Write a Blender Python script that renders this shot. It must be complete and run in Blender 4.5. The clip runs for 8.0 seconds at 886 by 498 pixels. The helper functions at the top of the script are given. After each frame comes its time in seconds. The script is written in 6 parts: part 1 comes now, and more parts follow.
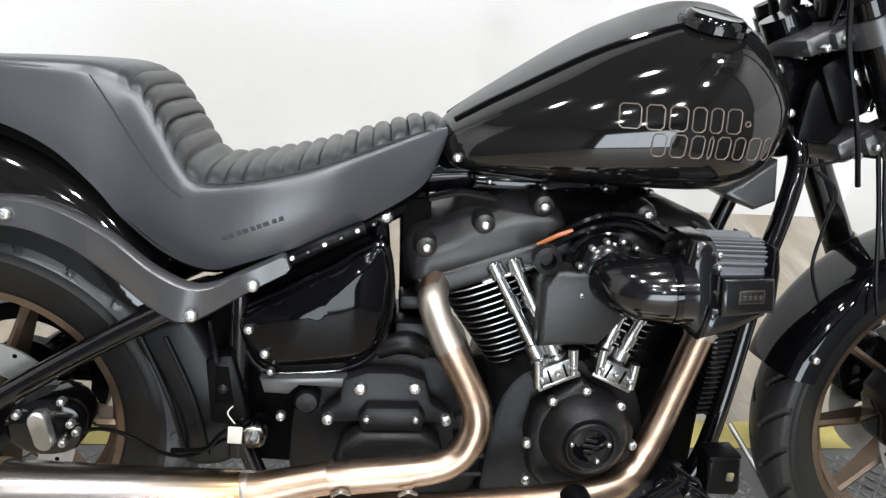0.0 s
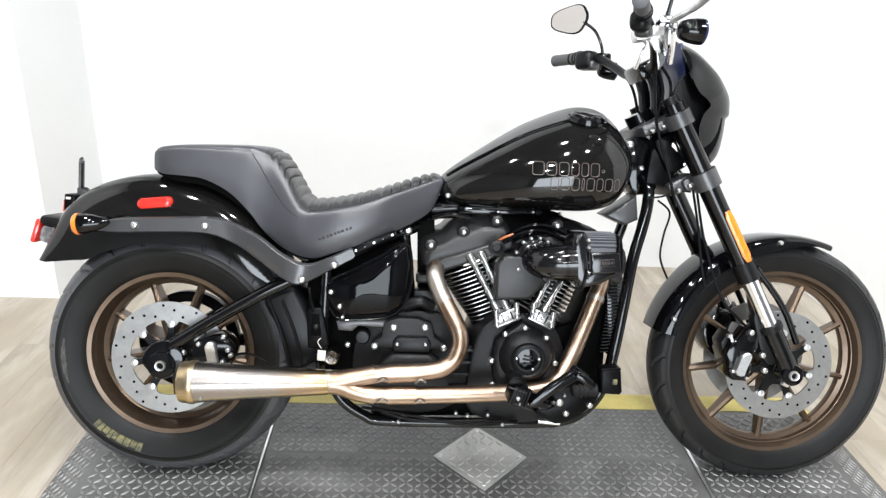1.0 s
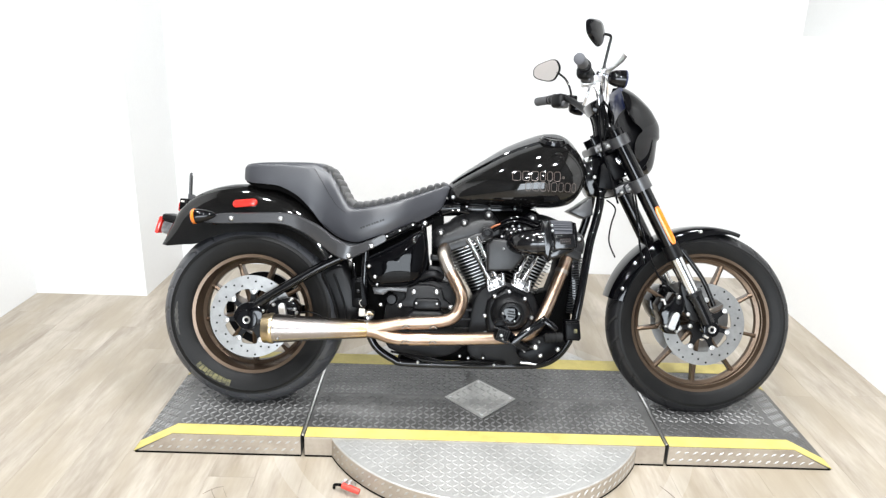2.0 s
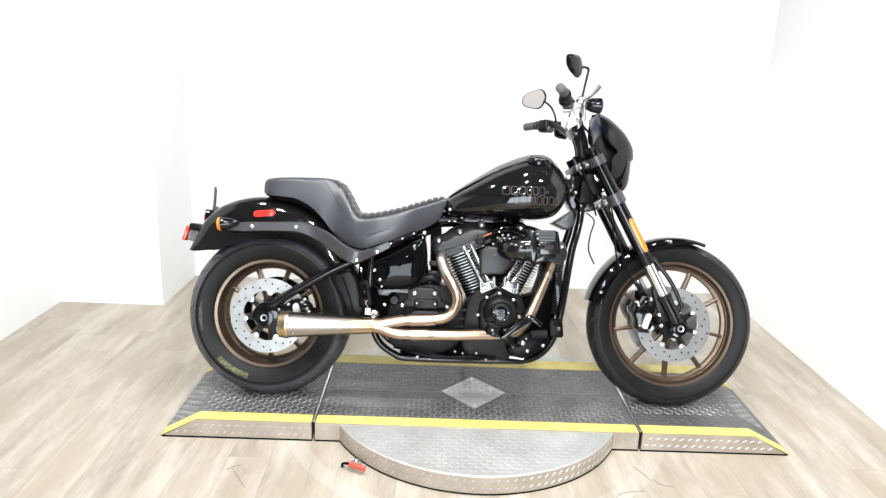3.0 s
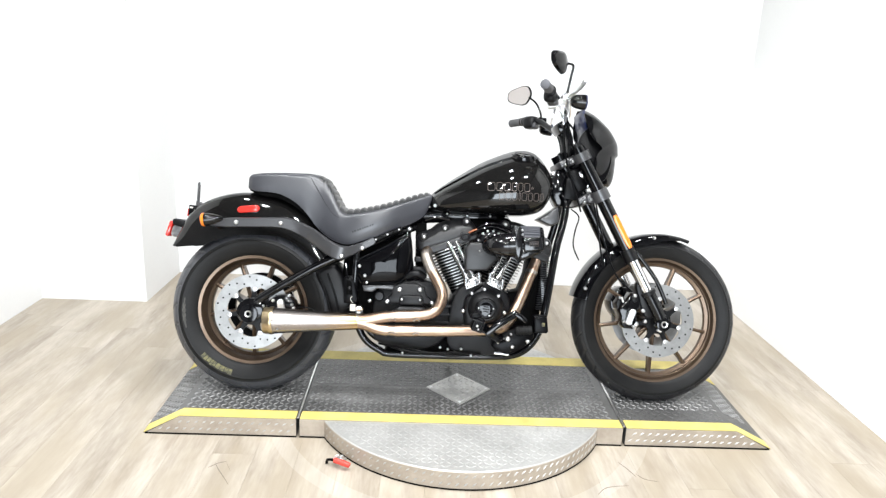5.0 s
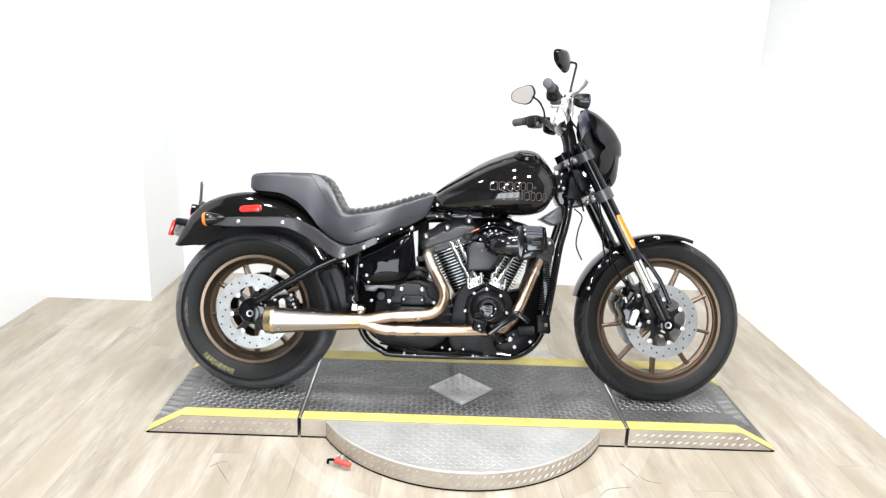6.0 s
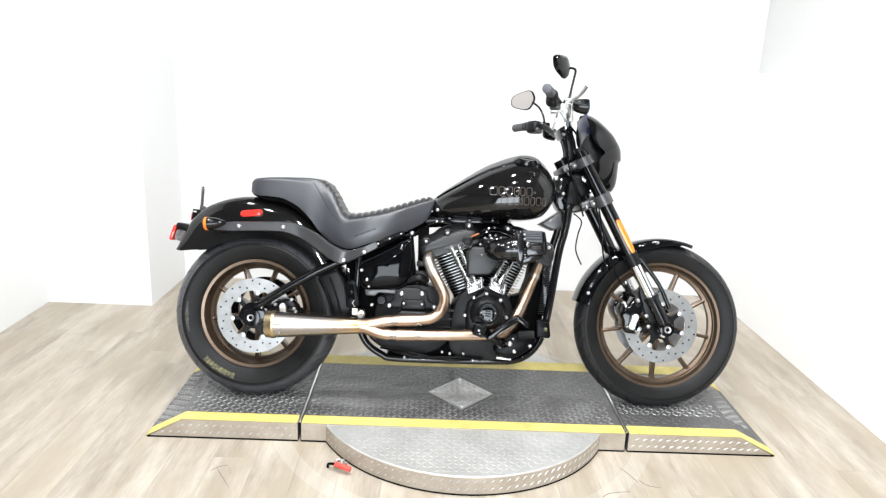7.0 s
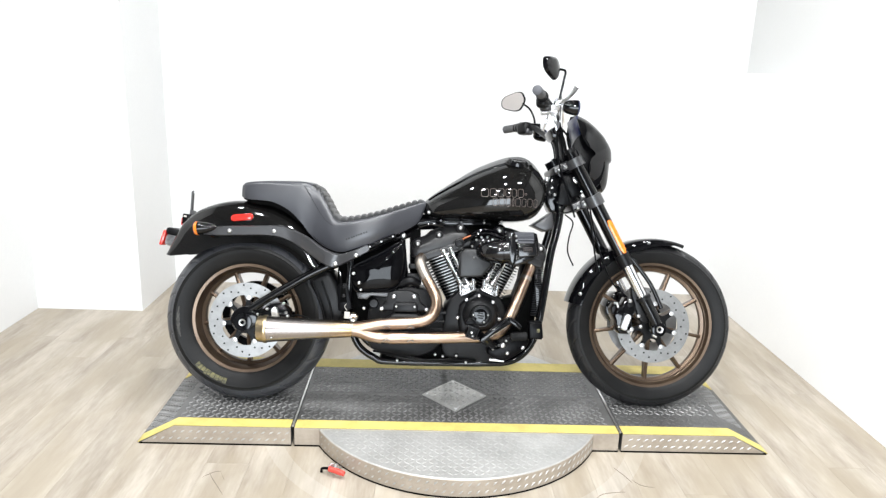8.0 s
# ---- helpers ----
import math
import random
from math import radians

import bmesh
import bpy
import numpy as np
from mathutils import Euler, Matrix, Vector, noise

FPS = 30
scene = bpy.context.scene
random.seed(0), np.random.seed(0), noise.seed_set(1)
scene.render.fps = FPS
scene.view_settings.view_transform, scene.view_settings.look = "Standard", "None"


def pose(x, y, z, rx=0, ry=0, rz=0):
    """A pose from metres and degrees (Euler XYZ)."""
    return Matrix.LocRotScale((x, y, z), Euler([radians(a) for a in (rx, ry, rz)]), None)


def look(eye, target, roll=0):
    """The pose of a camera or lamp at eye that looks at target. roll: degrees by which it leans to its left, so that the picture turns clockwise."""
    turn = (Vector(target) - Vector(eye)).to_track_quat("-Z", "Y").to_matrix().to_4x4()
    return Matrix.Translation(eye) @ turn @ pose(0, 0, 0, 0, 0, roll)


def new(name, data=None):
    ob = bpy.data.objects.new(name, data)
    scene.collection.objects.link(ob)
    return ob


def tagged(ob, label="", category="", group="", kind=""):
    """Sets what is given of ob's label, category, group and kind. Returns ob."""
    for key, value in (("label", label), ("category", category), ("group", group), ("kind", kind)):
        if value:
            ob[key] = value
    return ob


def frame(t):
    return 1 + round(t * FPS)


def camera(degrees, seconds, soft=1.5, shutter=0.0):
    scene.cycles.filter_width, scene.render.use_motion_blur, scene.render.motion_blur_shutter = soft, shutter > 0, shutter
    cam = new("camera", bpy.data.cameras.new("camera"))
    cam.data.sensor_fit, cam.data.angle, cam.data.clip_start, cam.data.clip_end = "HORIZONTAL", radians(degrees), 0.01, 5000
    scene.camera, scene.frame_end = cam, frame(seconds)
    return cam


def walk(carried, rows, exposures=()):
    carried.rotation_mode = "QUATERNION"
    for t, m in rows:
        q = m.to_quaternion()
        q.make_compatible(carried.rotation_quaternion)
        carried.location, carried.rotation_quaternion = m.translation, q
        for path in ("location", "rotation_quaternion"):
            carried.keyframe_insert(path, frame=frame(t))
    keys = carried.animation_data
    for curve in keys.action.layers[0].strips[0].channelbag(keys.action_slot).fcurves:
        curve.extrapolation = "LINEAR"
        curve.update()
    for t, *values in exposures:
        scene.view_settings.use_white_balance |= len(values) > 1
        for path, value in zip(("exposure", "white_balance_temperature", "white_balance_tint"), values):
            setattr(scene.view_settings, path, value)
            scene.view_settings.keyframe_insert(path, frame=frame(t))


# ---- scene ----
cam = camera(65.0, 8.0, soft=1.35)
PATH = [
    (0, (-0.212, -0.858, 1.133), (-0.014, 0.868, 0.143), 5.2),
    (0.5, (-0.210, -1.214, 1.221), (-0.117, 0.582, 0.345), 2.4),
    (1, (-0.191, -1.626, 1.282), (-0.095, 0.230, 0.543), 2.9),
    (1.5, (-0.196, -1.992, 1.324), (-0.072, -0.092, 0.714), 1.7),
    (1.8, (-0.162, -2.209, 1.338), (-0.132, -0.297, 0.753), 1.1),
    (2, (-0.154, -2.317, 1.340), (-0.133, -0.415, 0.720), 1.9),
    (3.3, (-0.183, -2.640, 1.341), (-0.136, -0.710, 0.819), 2.7),
    (3.5, (-0.192, -2.633, 1.342), (-0.117, -0.706, 0.813), 3.0),
    (4, (-0.181, -2.632, 1.344), (-0.113, -0.703, 0.820), 2.6),
    (4.5, (-0.171, -2.629, 1.337), (-0.092, -0.704, 0.801), 2.7),
    (6, (-0.138, -2.613, 1.335), (-0.088, -0.689, 0.791), 2.6),
    (6.5, (-0.134, -2.618, 1.334), (-0.083, -0.691, 0.799), 2.5),
    (7, (-0.135, -2.624, 1.332), (-0.088, -0.695, 0.805), 2.6),
    (7.5, (-0.137, -2.624, 1.339), (-0.072, -0.694, 0.817), 2.4),
    (8, (-0.136, -2.619, 1.337), (-0.065, -0.690, 0.813), 2.2),
]
walk(cam, [(t, look(eye, target, roll)) for t, eye, target, roll in PATH],
     exposures=[(0.0, -0.06), (1.0, 0.10), (2.0, 0.14), (3.5, 0.20), (4.5, 0.21), (6.0, 0.20), (7.0, 0.15), (8.0, 0.08)])

# ---- light ----
world = bpy.data.worlds.new("world")
scene.world = world
world.use_nodes = True
world.node_tree.nodes["Background"].inputs[0].default_value = (1, 1, 1, 1)
world.node_tree.nodes["Background"].inputs[1].default_value = 0.3


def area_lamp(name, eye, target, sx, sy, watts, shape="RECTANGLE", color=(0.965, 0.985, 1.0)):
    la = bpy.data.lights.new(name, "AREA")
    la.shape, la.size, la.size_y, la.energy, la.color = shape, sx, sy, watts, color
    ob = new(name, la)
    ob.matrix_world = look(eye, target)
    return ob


CEIL = 2.9
for x, y, w in ((-1.4, -0.2, 21), (-0.1, -0.2, 21), (1.2, -0.2, 24), (-1.05, -1.3, 29), (0.0, -1.3, 29), (1.05, -1.3, 29),
                (-0.55, -2.5, 33), (0.55, -2.5, 33), (-0.9, -3.9, 34), (0.6, -3.9, 34), (-0.2, -5.4, 40)):
    area_lamp("ceiling_lamp", (x, y, CEIL - 0.02), (x, y + 0.25, 0), 0.15, 0.15, w, "DISK")
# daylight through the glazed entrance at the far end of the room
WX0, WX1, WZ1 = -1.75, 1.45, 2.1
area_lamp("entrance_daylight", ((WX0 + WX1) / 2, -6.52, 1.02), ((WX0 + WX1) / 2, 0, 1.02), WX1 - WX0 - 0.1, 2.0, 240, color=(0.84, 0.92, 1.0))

# ---- materials ----
def M(name, col, rough=0.5, metal=0.0, col2=None, scale=8.0, fine=120.0, bump=0.0, coat=0.0, rvar=0.1, detail=4.0,
      emit=0.0, trans=0.0, spec=0.5, rand=0.0, stretch=(1, 1, 1), mixlow=0.35, mixhigh=0.7):
    """A principled material: two colours mixed by broad and fine noise, with roughness variation and relief."""
    m = bpy.data.materials.new(name)
    m.use_nodes = True
    nt = m.node_tree
    b = nt.nodes["Principled BSDF"]
    tc = nt.nodes.new("ShaderNodeTexCoord")
    mp = nt.nodes.new("ShaderNodeMapping")
    mp.inputs["Scale"].default_value = stretch
    nt.links.new(tc.outputs["Object"], mp.inputs["Vector"])
    if rand:
        shift = nt.nodes.new("ShaderNodeObjectInfo")
        times = nt.nodes.new("ShaderNodeVectorMath")
        times.operation = "SCALE"
        times.inputs[0].default_value, times.inputs["Scale"].default_value = (37.0, 53.0, 11.0), 1.0
        nt.links.new(shift.outputs["Random"], times.inputs["Scale"])
        nt.links.new(times.outputs["Vector"], mp.inputs["Location"])
    n1 = nt.nodes.new("ShaderNodeTexNoise")
    n1.inputs["Scale"].default_value, n1.inputs["Detail"].default_value = scale, detail
    n2 = nt.nodes.new("ShaderNodeTexNoise")
    n2.inputs["Scale"].default_value, n2.inputs["Detail"].default_value = fine, 3.0
    for n in (n1, n2):
        nt.links.new(mp.outputs["Vector"], n.inputs["Vector"])
    add = nt.nodes.new("ShaderNodeMath")
    add.operation = "MULTIPLY_ADD"
    add.inputs[1].default_value = 0.35
    nt.links.new(n2.outputs["Fac"], add.inputs[0])
    nt.links.new(n1.outputs["Fac"], add.inputs[2])
    mr = nt.nodes.new("ShaderNodeMapRange")
    mr.inputs["From Min"].default_value, mr.inputs["From Max"].default_value = mixlow + 0.17, mixhigh + 0.17
    nt.links.new(add.outputs[0], mr.inputs["Value"])
    c2 = col2 or tuple(c * 0.72 for c in col)
    mix = nt.nodes.new("ShaderNodeMix")
    mix.data_type = "RGBA"
    mix.inputs["A"].default_value, mix.inputs["B"].default_value = (*col, 1), (*c2, 1)
    nt.links.new(mr.outputs["Result"], mix.inputs["Factor"])
    out = mix.outputs["Result"]
    if rand:
        oi = nt.nodes.new("ShaderNodeObjectInfo")
        hs = nt.nodes.new("ShaderNodeHueSaturation")
        r2 = nt.nodes.new("ShaderNodeMapRange")
        r2.inputs["To Min"].default_value, r2.inputs["To Max"].default_value = 1 - rand, 1 + rand
        nt.links.new(oi.outputs["Random"], r2.inputs["Value"])
        nt.links.new(r2.outputs["Result"], hs.inputs["Value"])
        nt.links.new(out, hs.inputs["Color"])
        out = hs.outputs["Color"]
    nt.links.new(out, b.inputs["Base Color"])
    rr = nt.nodes.new("ShaderNodeMapRange")
    rr.inputs["To Min"].default_value, rr.inputs["To Max"].default_value = max(0, rough * (1 - rvar)), min(1, rough * (1 + rvar))
    nt.links.new(n1.outputs["Fac"], rr.inputs["Value"])
    nt.links.new(rr.outputs["Result"], b.inputs["Roughness"])
    b.inputs["Metallic"].default_value = metal
    b.inputs["Coat Weight"].default_value = coat
    b.inputs["Coat Roughness"].default_value = 0.03
    b.inputs["Specular IOR Level"].default_value = spec
    b.inputs["Transmission Weight"].default_value = trans
    if emit:
        b.inputs["Emission Color"].default_value, b.inputs["Emission Strength"].default_value = (*col, 1), emit
    if bump:
        bp = nt.nodes.new("ShaderNodeBump")
        bp.inputs["Strength"].default_value, bp.inputs["Distance"].default_value = bump, 0.002
        nt.links.new(n2.outputs["Fac"], bp.inputs["Height"])
        nt.links.new(bp.outputs["Normal"], b.inputs["Normal"])
    return m


GLOSS = M("gloss_black_paint", (0.0025, 0.0025, 0.003), 0.05, 0, (0.0015, 0.0015, 0.002), spec=0.35, rvar=0.3)
# Lighter grey that stands for the back wall's reflection on the tank top.
TANKTOP = M("tank_top_reflection_grey", (0.048, 0.048, 0.049), 0.36, 0, (0.040, 0.040, 0.041), spec=0.5, bump=0.03, fine=600)
ELBOW = M("semi_gloss_black_casting", (0.004, 0.004, 0.0045), 0.13, 0, (0.003, 0.003, 0.0035), spec=0.5)
PLEAT = M("black_quilted_vinyl", (0.020, 0.020, 0.021), 0.38, 0, (0.014, 0.014, 0.015), bump=0.08, fine=700, spec=0.6)
SATIN = M("satin_black_paint", (0.005, 0.005, 0.0055), 0.36, 0, (0.003, 0.003, 0.0035), bump=0.05, fine=400, spec=0.22)
STRUT = M("satin_grey_black_paint", (0.036, 0.036, 0.038), 0.30, 0, (0.028, 0.028, 0.030), bump=0.05, fine=400, spec=0.72)
ROCKER = M("grey_black_rocker_coat", (0.009, 0.009, 0.0095), 0.34, 0, (0.0065, 0.0065, 0.007), bump=0.2, fine=500, spec=0.40)
FRAME = M("frame_black_paint", (0.0022, 0.0022, 0.0027), 0.09, 0, (0.0014, 0.0014, 0.0019), spec=0.38)
WRINKLE = M("wrinkle_black_casting", (0.008, 0.008, 0.0085), 0.38, 0, (0.005, 0.005, 0.0055), spec=0.24, bump=0.12, fine=500)
PLASTIC = M("black_plastic", (0.0022, 0.0022, 0.0027), 0.30, 0, spec=0.09, bump=0.1, fine=500)
LEATHER = M("black_vinyl", (0.039, 0.0402, 0.0465), 0.34, 0, (0.029, 0.0298, 0.0348), scale=5, bump=0.08, fine=700, spec=0.66)
STITCH = M("black_stitching", (0.015, 0.015, 0.016), 0.7)
RUBBER = M("tyre_rubber", (0.0045, 0.0045, 0.0047), 0.46, 0, (0.0085, 0.0083, 0.0081), spec=0.20, scale=9, bump=0.15, fine=220)
GRIP = M("grey_grip_rubber", (0.085, 0.085, 0.087), 0.6, 0, (0.065, 0.065, 0.067), bump=0.2)
# Lighter and darker tread copies: wall light on the rear tyre is painted in.
TREAD = M("lit_tread_rubber", (0.055, 0.057, 0.063), 0.36, 0, (0.036, 0.0373, 0.042), scale=12, bump=0.2, fine=200, spec=0.55)
TREADF = M("unlit_tread_rubber", (0.012, 0.012, 0.013), 0.42, 0, (0.008, 0.008, 0.009), scale=12, bump=0.2, fine=200, spec=0.4)
# Gloss black whose base is lifted for reflections of the pale floor.
TANKP = M("lifted_gloss_black_paint", (0.0052, 0.0050, 0.0048), 0.055, 0, (0.0042, 0.0041, 0.0040), spec=0.47, rvar=0.3)
COVERP = M("gloss_black_cover_paint", (0.002, 0.002, 0.0025), 0.05, 0, (0.0014, 0.0014, 0.0018), spec=0.18, rvar=0.3)
SOFT = M("grip_rubber", (0.010, 0.010, 0.010), 0.7, bump=0.2, spec=0.2)
BRONZE = M("bronze_wheel_paint", (0.135, 0.094, 0.065), 0.33, 0.8, (0.10, 0.069, 0.048), coat=0.12)
STEEL = M("brushed_steel", (0.38, 0.345, 0.315), 0.4, 1.0, (0.36, 0.315, 0.27), scale=3, fine=30, stretch=(3, 30, 30), bump=0.02)
HEAT = M("heat_tinted_steel", (0.30, 0.203, 0.142), 0.31, 1.0, (0.385, 0.295, 0.23), scale=5, fine=40, stretch=(2, 8, 8))
GOLD = M("golden_weld_tint", (0.42, 0.33, 0.20), 0.3, 1.0, (0.60, 0.48, 0.31), scale=20)
CHROME = M("chrome", (0.74, 0.74, 0.745), 0.12, 1.0, (0.66, 0.66, 0.67), scale=15)
ALU = M("bright_aluminium", (0.85, 0.85, 0.85), 0.36, 1.0, (0.7, 0.7, 0.7), scale=30, bump=0.05)
DISCM = M("brake_disc_steel", (0.37, 0.37, 0.365), 0.40, 0.9, (0.30, 0.30, 0.295), scale=25, bump=0.04)
# Near-black that puts cavity and gap shade into the colour; black plastic too.
DARK = M("black_plastic_and_cavity_shade", (0.0015, 0.0015, 0.0015), 0.6, spec=0.03)
CASE = M("black_engine_case", (0.006, 0.006, 0.0065), 0.36, 0, (0.004, 0.004, 0.0045), bump=0.25, fine=500, spec=0.2)
RED = M("red_lens", (0.65, 0.03, 0.02), 0.15, 0, (0.5, 0.02, 0.015), coat=0.6, scale=40)
AMBER = M("amber_reflector", (0.80, 0.205, 0.012), 0.25, 0, (0.68, 0.16, 0.010), coat=0.5, scale=60)
CLEAR = M("clear_lens_over_reflector", (0.42, 0.42, 0.42), 0.14, 0.6, (0.16, 0.16, 0.165), coat=0.6, scale=30)
MIRROR = M("mirror_glass", (0.50, 0.465, 0.45), 0.01, 1.0, (0.48, 0.455, 0.44))
BLUE = M("blue_gauge_film", (0.008, 0.014, 0.055), 0.28, 0, coat=0.12, spec=0.3)
ORANGE = M("orange_wire", (0.42, 0.13, 0.05), 0.4)
FILTER = M("grey_filter_pleats", (0.10, 0.102, 0.115), 0.7, 0, bump=0.2)
TAPE = M("white_tag", (0.58, 0.55, 0.5), 0.6)
BADGE = M("dark_red_brown_print", (0.030, 0.018, 0.014), 0.4)
LOGO = M("tank_graphic", (0.10, 0.075, 0.065), 0.35, 0.3, (0.12, 0.1, 0.09))
MARK = M("faded_yellow_marking", (0.17, 0.155, 0.065), 0.7, 0, (0.05, 0.048, 0.03), scale=60, mixlow=0.3, mixhigh=0.6)
SCUFF = M("pale_rubber_scuff", (0.06, 0.058, 0.052), 0.7, 0, (0.02, 0.0195, 0.018), scale=60)
SCREWRED = M("red_toggle_grip", (0.7, 0.07, 0.05), 0.4)
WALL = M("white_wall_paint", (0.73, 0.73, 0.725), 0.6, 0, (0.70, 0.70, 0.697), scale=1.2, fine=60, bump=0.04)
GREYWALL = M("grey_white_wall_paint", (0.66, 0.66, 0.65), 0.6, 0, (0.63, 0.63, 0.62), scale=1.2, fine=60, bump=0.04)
# White raised above WALL to make up for weaker light on the right wall.
RIGHTWALL = M("lightened_right_wall_paint", (0.87, 0.87, 0.865), 0.5, 0, (0.84, 0.84, 0.835), scale=1.2, fine=60, bump=0.03)
# Unseen ceiling, darkened to keep its brightness out of the black paint's reflections.
CEILM = M("darkened_ceiling_paint", (0.16, 0.16, 0.16), 0.8)
# Unseen walls coloured dark so the room's front end reflects dimly.
DARKWALL = M("darkened_wall_paint", (0.07, 0.07, 0.072), 0.7, 0, (0.06, 0.06, 0.062), scale=1.5)
WOOD = M("pale_oak_plank", (0.50, 0.447, 0.377), 0.42, 0, (0.235, 0.196, 0.150), scale=1.7, fine=13, stretch=(7.5, 1.15, 1), rand=0.05,
         bump=0.06, mixlow=0.25, mixhigh=0.8, detail=6)
PLATE = M("dark_tread_plate", (0.074, 0.0732, 0.0717), 0.42, 0, (0.046, 0.0455, 0.0445), scale=5, bump=0.15, spec=1.0)
PLATEW = M("worn_grey_plate", (0.098, 0.0965, 0.0935), 0.46, 0, (0.036, 0.035, 0.0335), scale=3.5, fine=60, bump=0.2, spec=0.9)
BUMPS = M("worn_tread_tops", (0.215, 0.213, 0.208), 0.40, 0.2, (0.12, 0.119, 0.117), scale=8, spec=1.0)
WORNTOP = M("dulled_tread_tops", (0.19, 0.188, 0.184), 0.42, 0.15, (0.085, 0.084, 0.082), scale=7, fine=40, spec=1.0)
# Beige in the base colour stands for the floor reflected in bare aluminium.
SIDEALU = M("floor_tinted_aluminium", (0.47, 0.415, 0.35), 0.50, 0.5, (0.36, 0.31, 0.255), scale=9, fine=70, bump=0.08)
FINRIM = M("machined_fin_edge", (0.46, 0.46, 0.46), 0.38, 1.0, (0.36, 0.36, 0.36), scale=30)
LIFT = M("satin_cast_aluminium", (0.40, 0.40, 0.40), 0.26, 1.0, (0.30, 0.30, 0.30), scale=40, bump=0.1)
ALUTREAD = M("bare_aluminium_tread", (0.58, 0.573, 0.555), 0.46, 0.6, (0.44, 0.435, 0.42), scale=6, bump=0.06)
YELLOW = M("yellow_safety_paint", (0.62, 0.515, 0.155), 0.55, 0, (0.50, 0.41, 0.12), scale=14, fine=80, bump=0.1)


def heat_steel():
    """Brushed steel that turns golden towards the hot inlet end and at the welded tail."""
    m = M("tinted_muffler_steel", (0.36, 0.33, 0.315), 0.25, 1.0, (0.315, 0.288, 0.27), scale=3, fine=30, stretch=(3, 30, 30), bump=0.02)
    nt = m.node_tree
    b = nt.nodes["Principled BSDF"]
    base = b.inputs["Base Color"].links[0].from_socket
    tc = nt.nodes.new("ShaderNodeTexCoord")
    xyz = nt.nodes.new("ShaderNodeSeparateXYZ")
    nt.links.new(tc.outputs["Object"], xyz.inputs["Vector"])
    wob = nt.nodes.new("ShaderNodeTexNoise")
    wob.inputs["Scale"].default_value = 14
    nt.links.new(tc.outputs["Object"], wob.inputs["Vector"])
    ad = nt.nodes.new("ShaderNodeMath")
    ad.operation = "MULTIPLY_ADD"
    ad.inputs[1].default_value = 0.05
    nt.links.new(wob.outputs["Fac"], ad.inputs[0])
    nt.links.new(xyz.outputs["X"], ad.inputs[2])
    mr = nt.nodes.new("ShaderNodeMapRange")
    mr.inputs["From Min"].default_value, mr.inputs["From Max"].default_value = -0.49, -0.36
    nt.links.new(ad.outputs[0], mr.inputs["Value"])
    mix = nt.nodes.new("ShaderNodeMix")
    mix.data_type = "RGBA"
    mix.inputs["B"].default_value = (0.33, 0.225, 0.115, 1)
    nt.links.new(mr.outputs["Result"], mix.inputs["Factor"])
    nt.links.new(base, mix.inputs["A"])
    nt.links.new(mix.outputs["Result"], b.inputs["Base Color"])
    return m


def scuff_floor():
    """Broad dirt and the faint ring that the turning disc has rubbed into the planks."""
    nt = WOOD.node_tree
    b = nt.nodes["Principled BSDF"]
    base = b.inputs["Base Color"].links[0].from_socket
    geo = nt.nodes.new("ShaderNodeNewGeometry")
    big = nt.nodes.new("ShaderNodeTexNoise")
    big.inputs["Scale"].default_value, big.inputs["Detail"].default_value = 2.3, 7.0
    long = nt.nodes.new("ShaderNodeVectorMath")
    long.operation = "MULTIPLY"
    long.inputs[1].default_value = (2.6, 0.9, 1.0)
    nt.links.new(geo.outputs["Position"], long.inputs[0])
    nt.links.new(long.outputs["Vector"], big.inputs["Vector"])
    dirt = nt.nodes.new("ShaderNodeMapRange")
    for key, val in (("From Min", 0.42), ("From Max", 0.62), ("To Min", 0.0), ("To Max", 0.75)):
        dirt.inputs[key].default_value = val
    nt.links.new(big.outputs["Fac"], dirt.inputs["Value"])
    dist = nt.nodes.new("ShaderNodeVectorMath")
    dist.operation = "DISTANCE"
    dist.inputs[1].default_value = (0.03, -0.01, -0.075)
    nt.links.new(geo.outputs["Position"], dist.inputs[0])
    ring = nt.nodes.new("ShaderNodeMath")
    ring.operation = "COMPARE"
    ring.inputs[1].default_value, ring.inputs[2].default_value = 0.735, 0.032
    nt.links.new(dist.outputs["Value"], ring.inputs[0])
    worn = nt.nodes.new("ShaderNodeMath")
    worn.operation = "MULTIPLY"
    nt.links.new(ring.outputs[0], worn.inputs[0])
    worn.inputs[1].default_value = 0.12
    mix = nt.nodes.new("ShaderNodeMix")
    mix.data_type = "RGBA"
    mix.inputs["B"].default_value = (0.32, 0.270, 0.20, 1)
    nt.links.new(dirt.outputs["Result"], mix.inputs["Factor"])
    nt.links.new(base, mix.inputs["A"])
    rub = nt.nodes.new("ShaderNodeMix")
    rub.data_type = "RGBA"
    rub.inputs["B"].default_value = (0.66, 0.64, 0.61, 1)
    nt.links.new(worn.outputs[0], rub.inputs["Factor"])
    nt.links.new(mix.outputs["Result"], rub.inputs["A"])
    nt.links.new(rub.outputs["Result"], b.inputs["Base Color"])


scuff_floor()
MUFFLER = heat_steel()


# ---- shape helpers ----
def finish(bm, angle=0.7):
    bmesh.ops.recalc_face_normals(bm, faces=bm.faces)
    for f in bm.faces:
        f.smooth = True
    for e in bm.edges:
        e.smooth = not (len(e.link_faces) == 2 and e.calc_face_angle(0) > angle)


def mesh_of(name, bm, mats, angle=0.7):
    finish(bm, angle)
    me = bpy.data.meshes.new(name)
    bm.to_mesh(me)
    bm.free()
    for m in mats if isinstance(mats, (list, tuple)) else [mats]:
        me.materials.append(m)
    return me


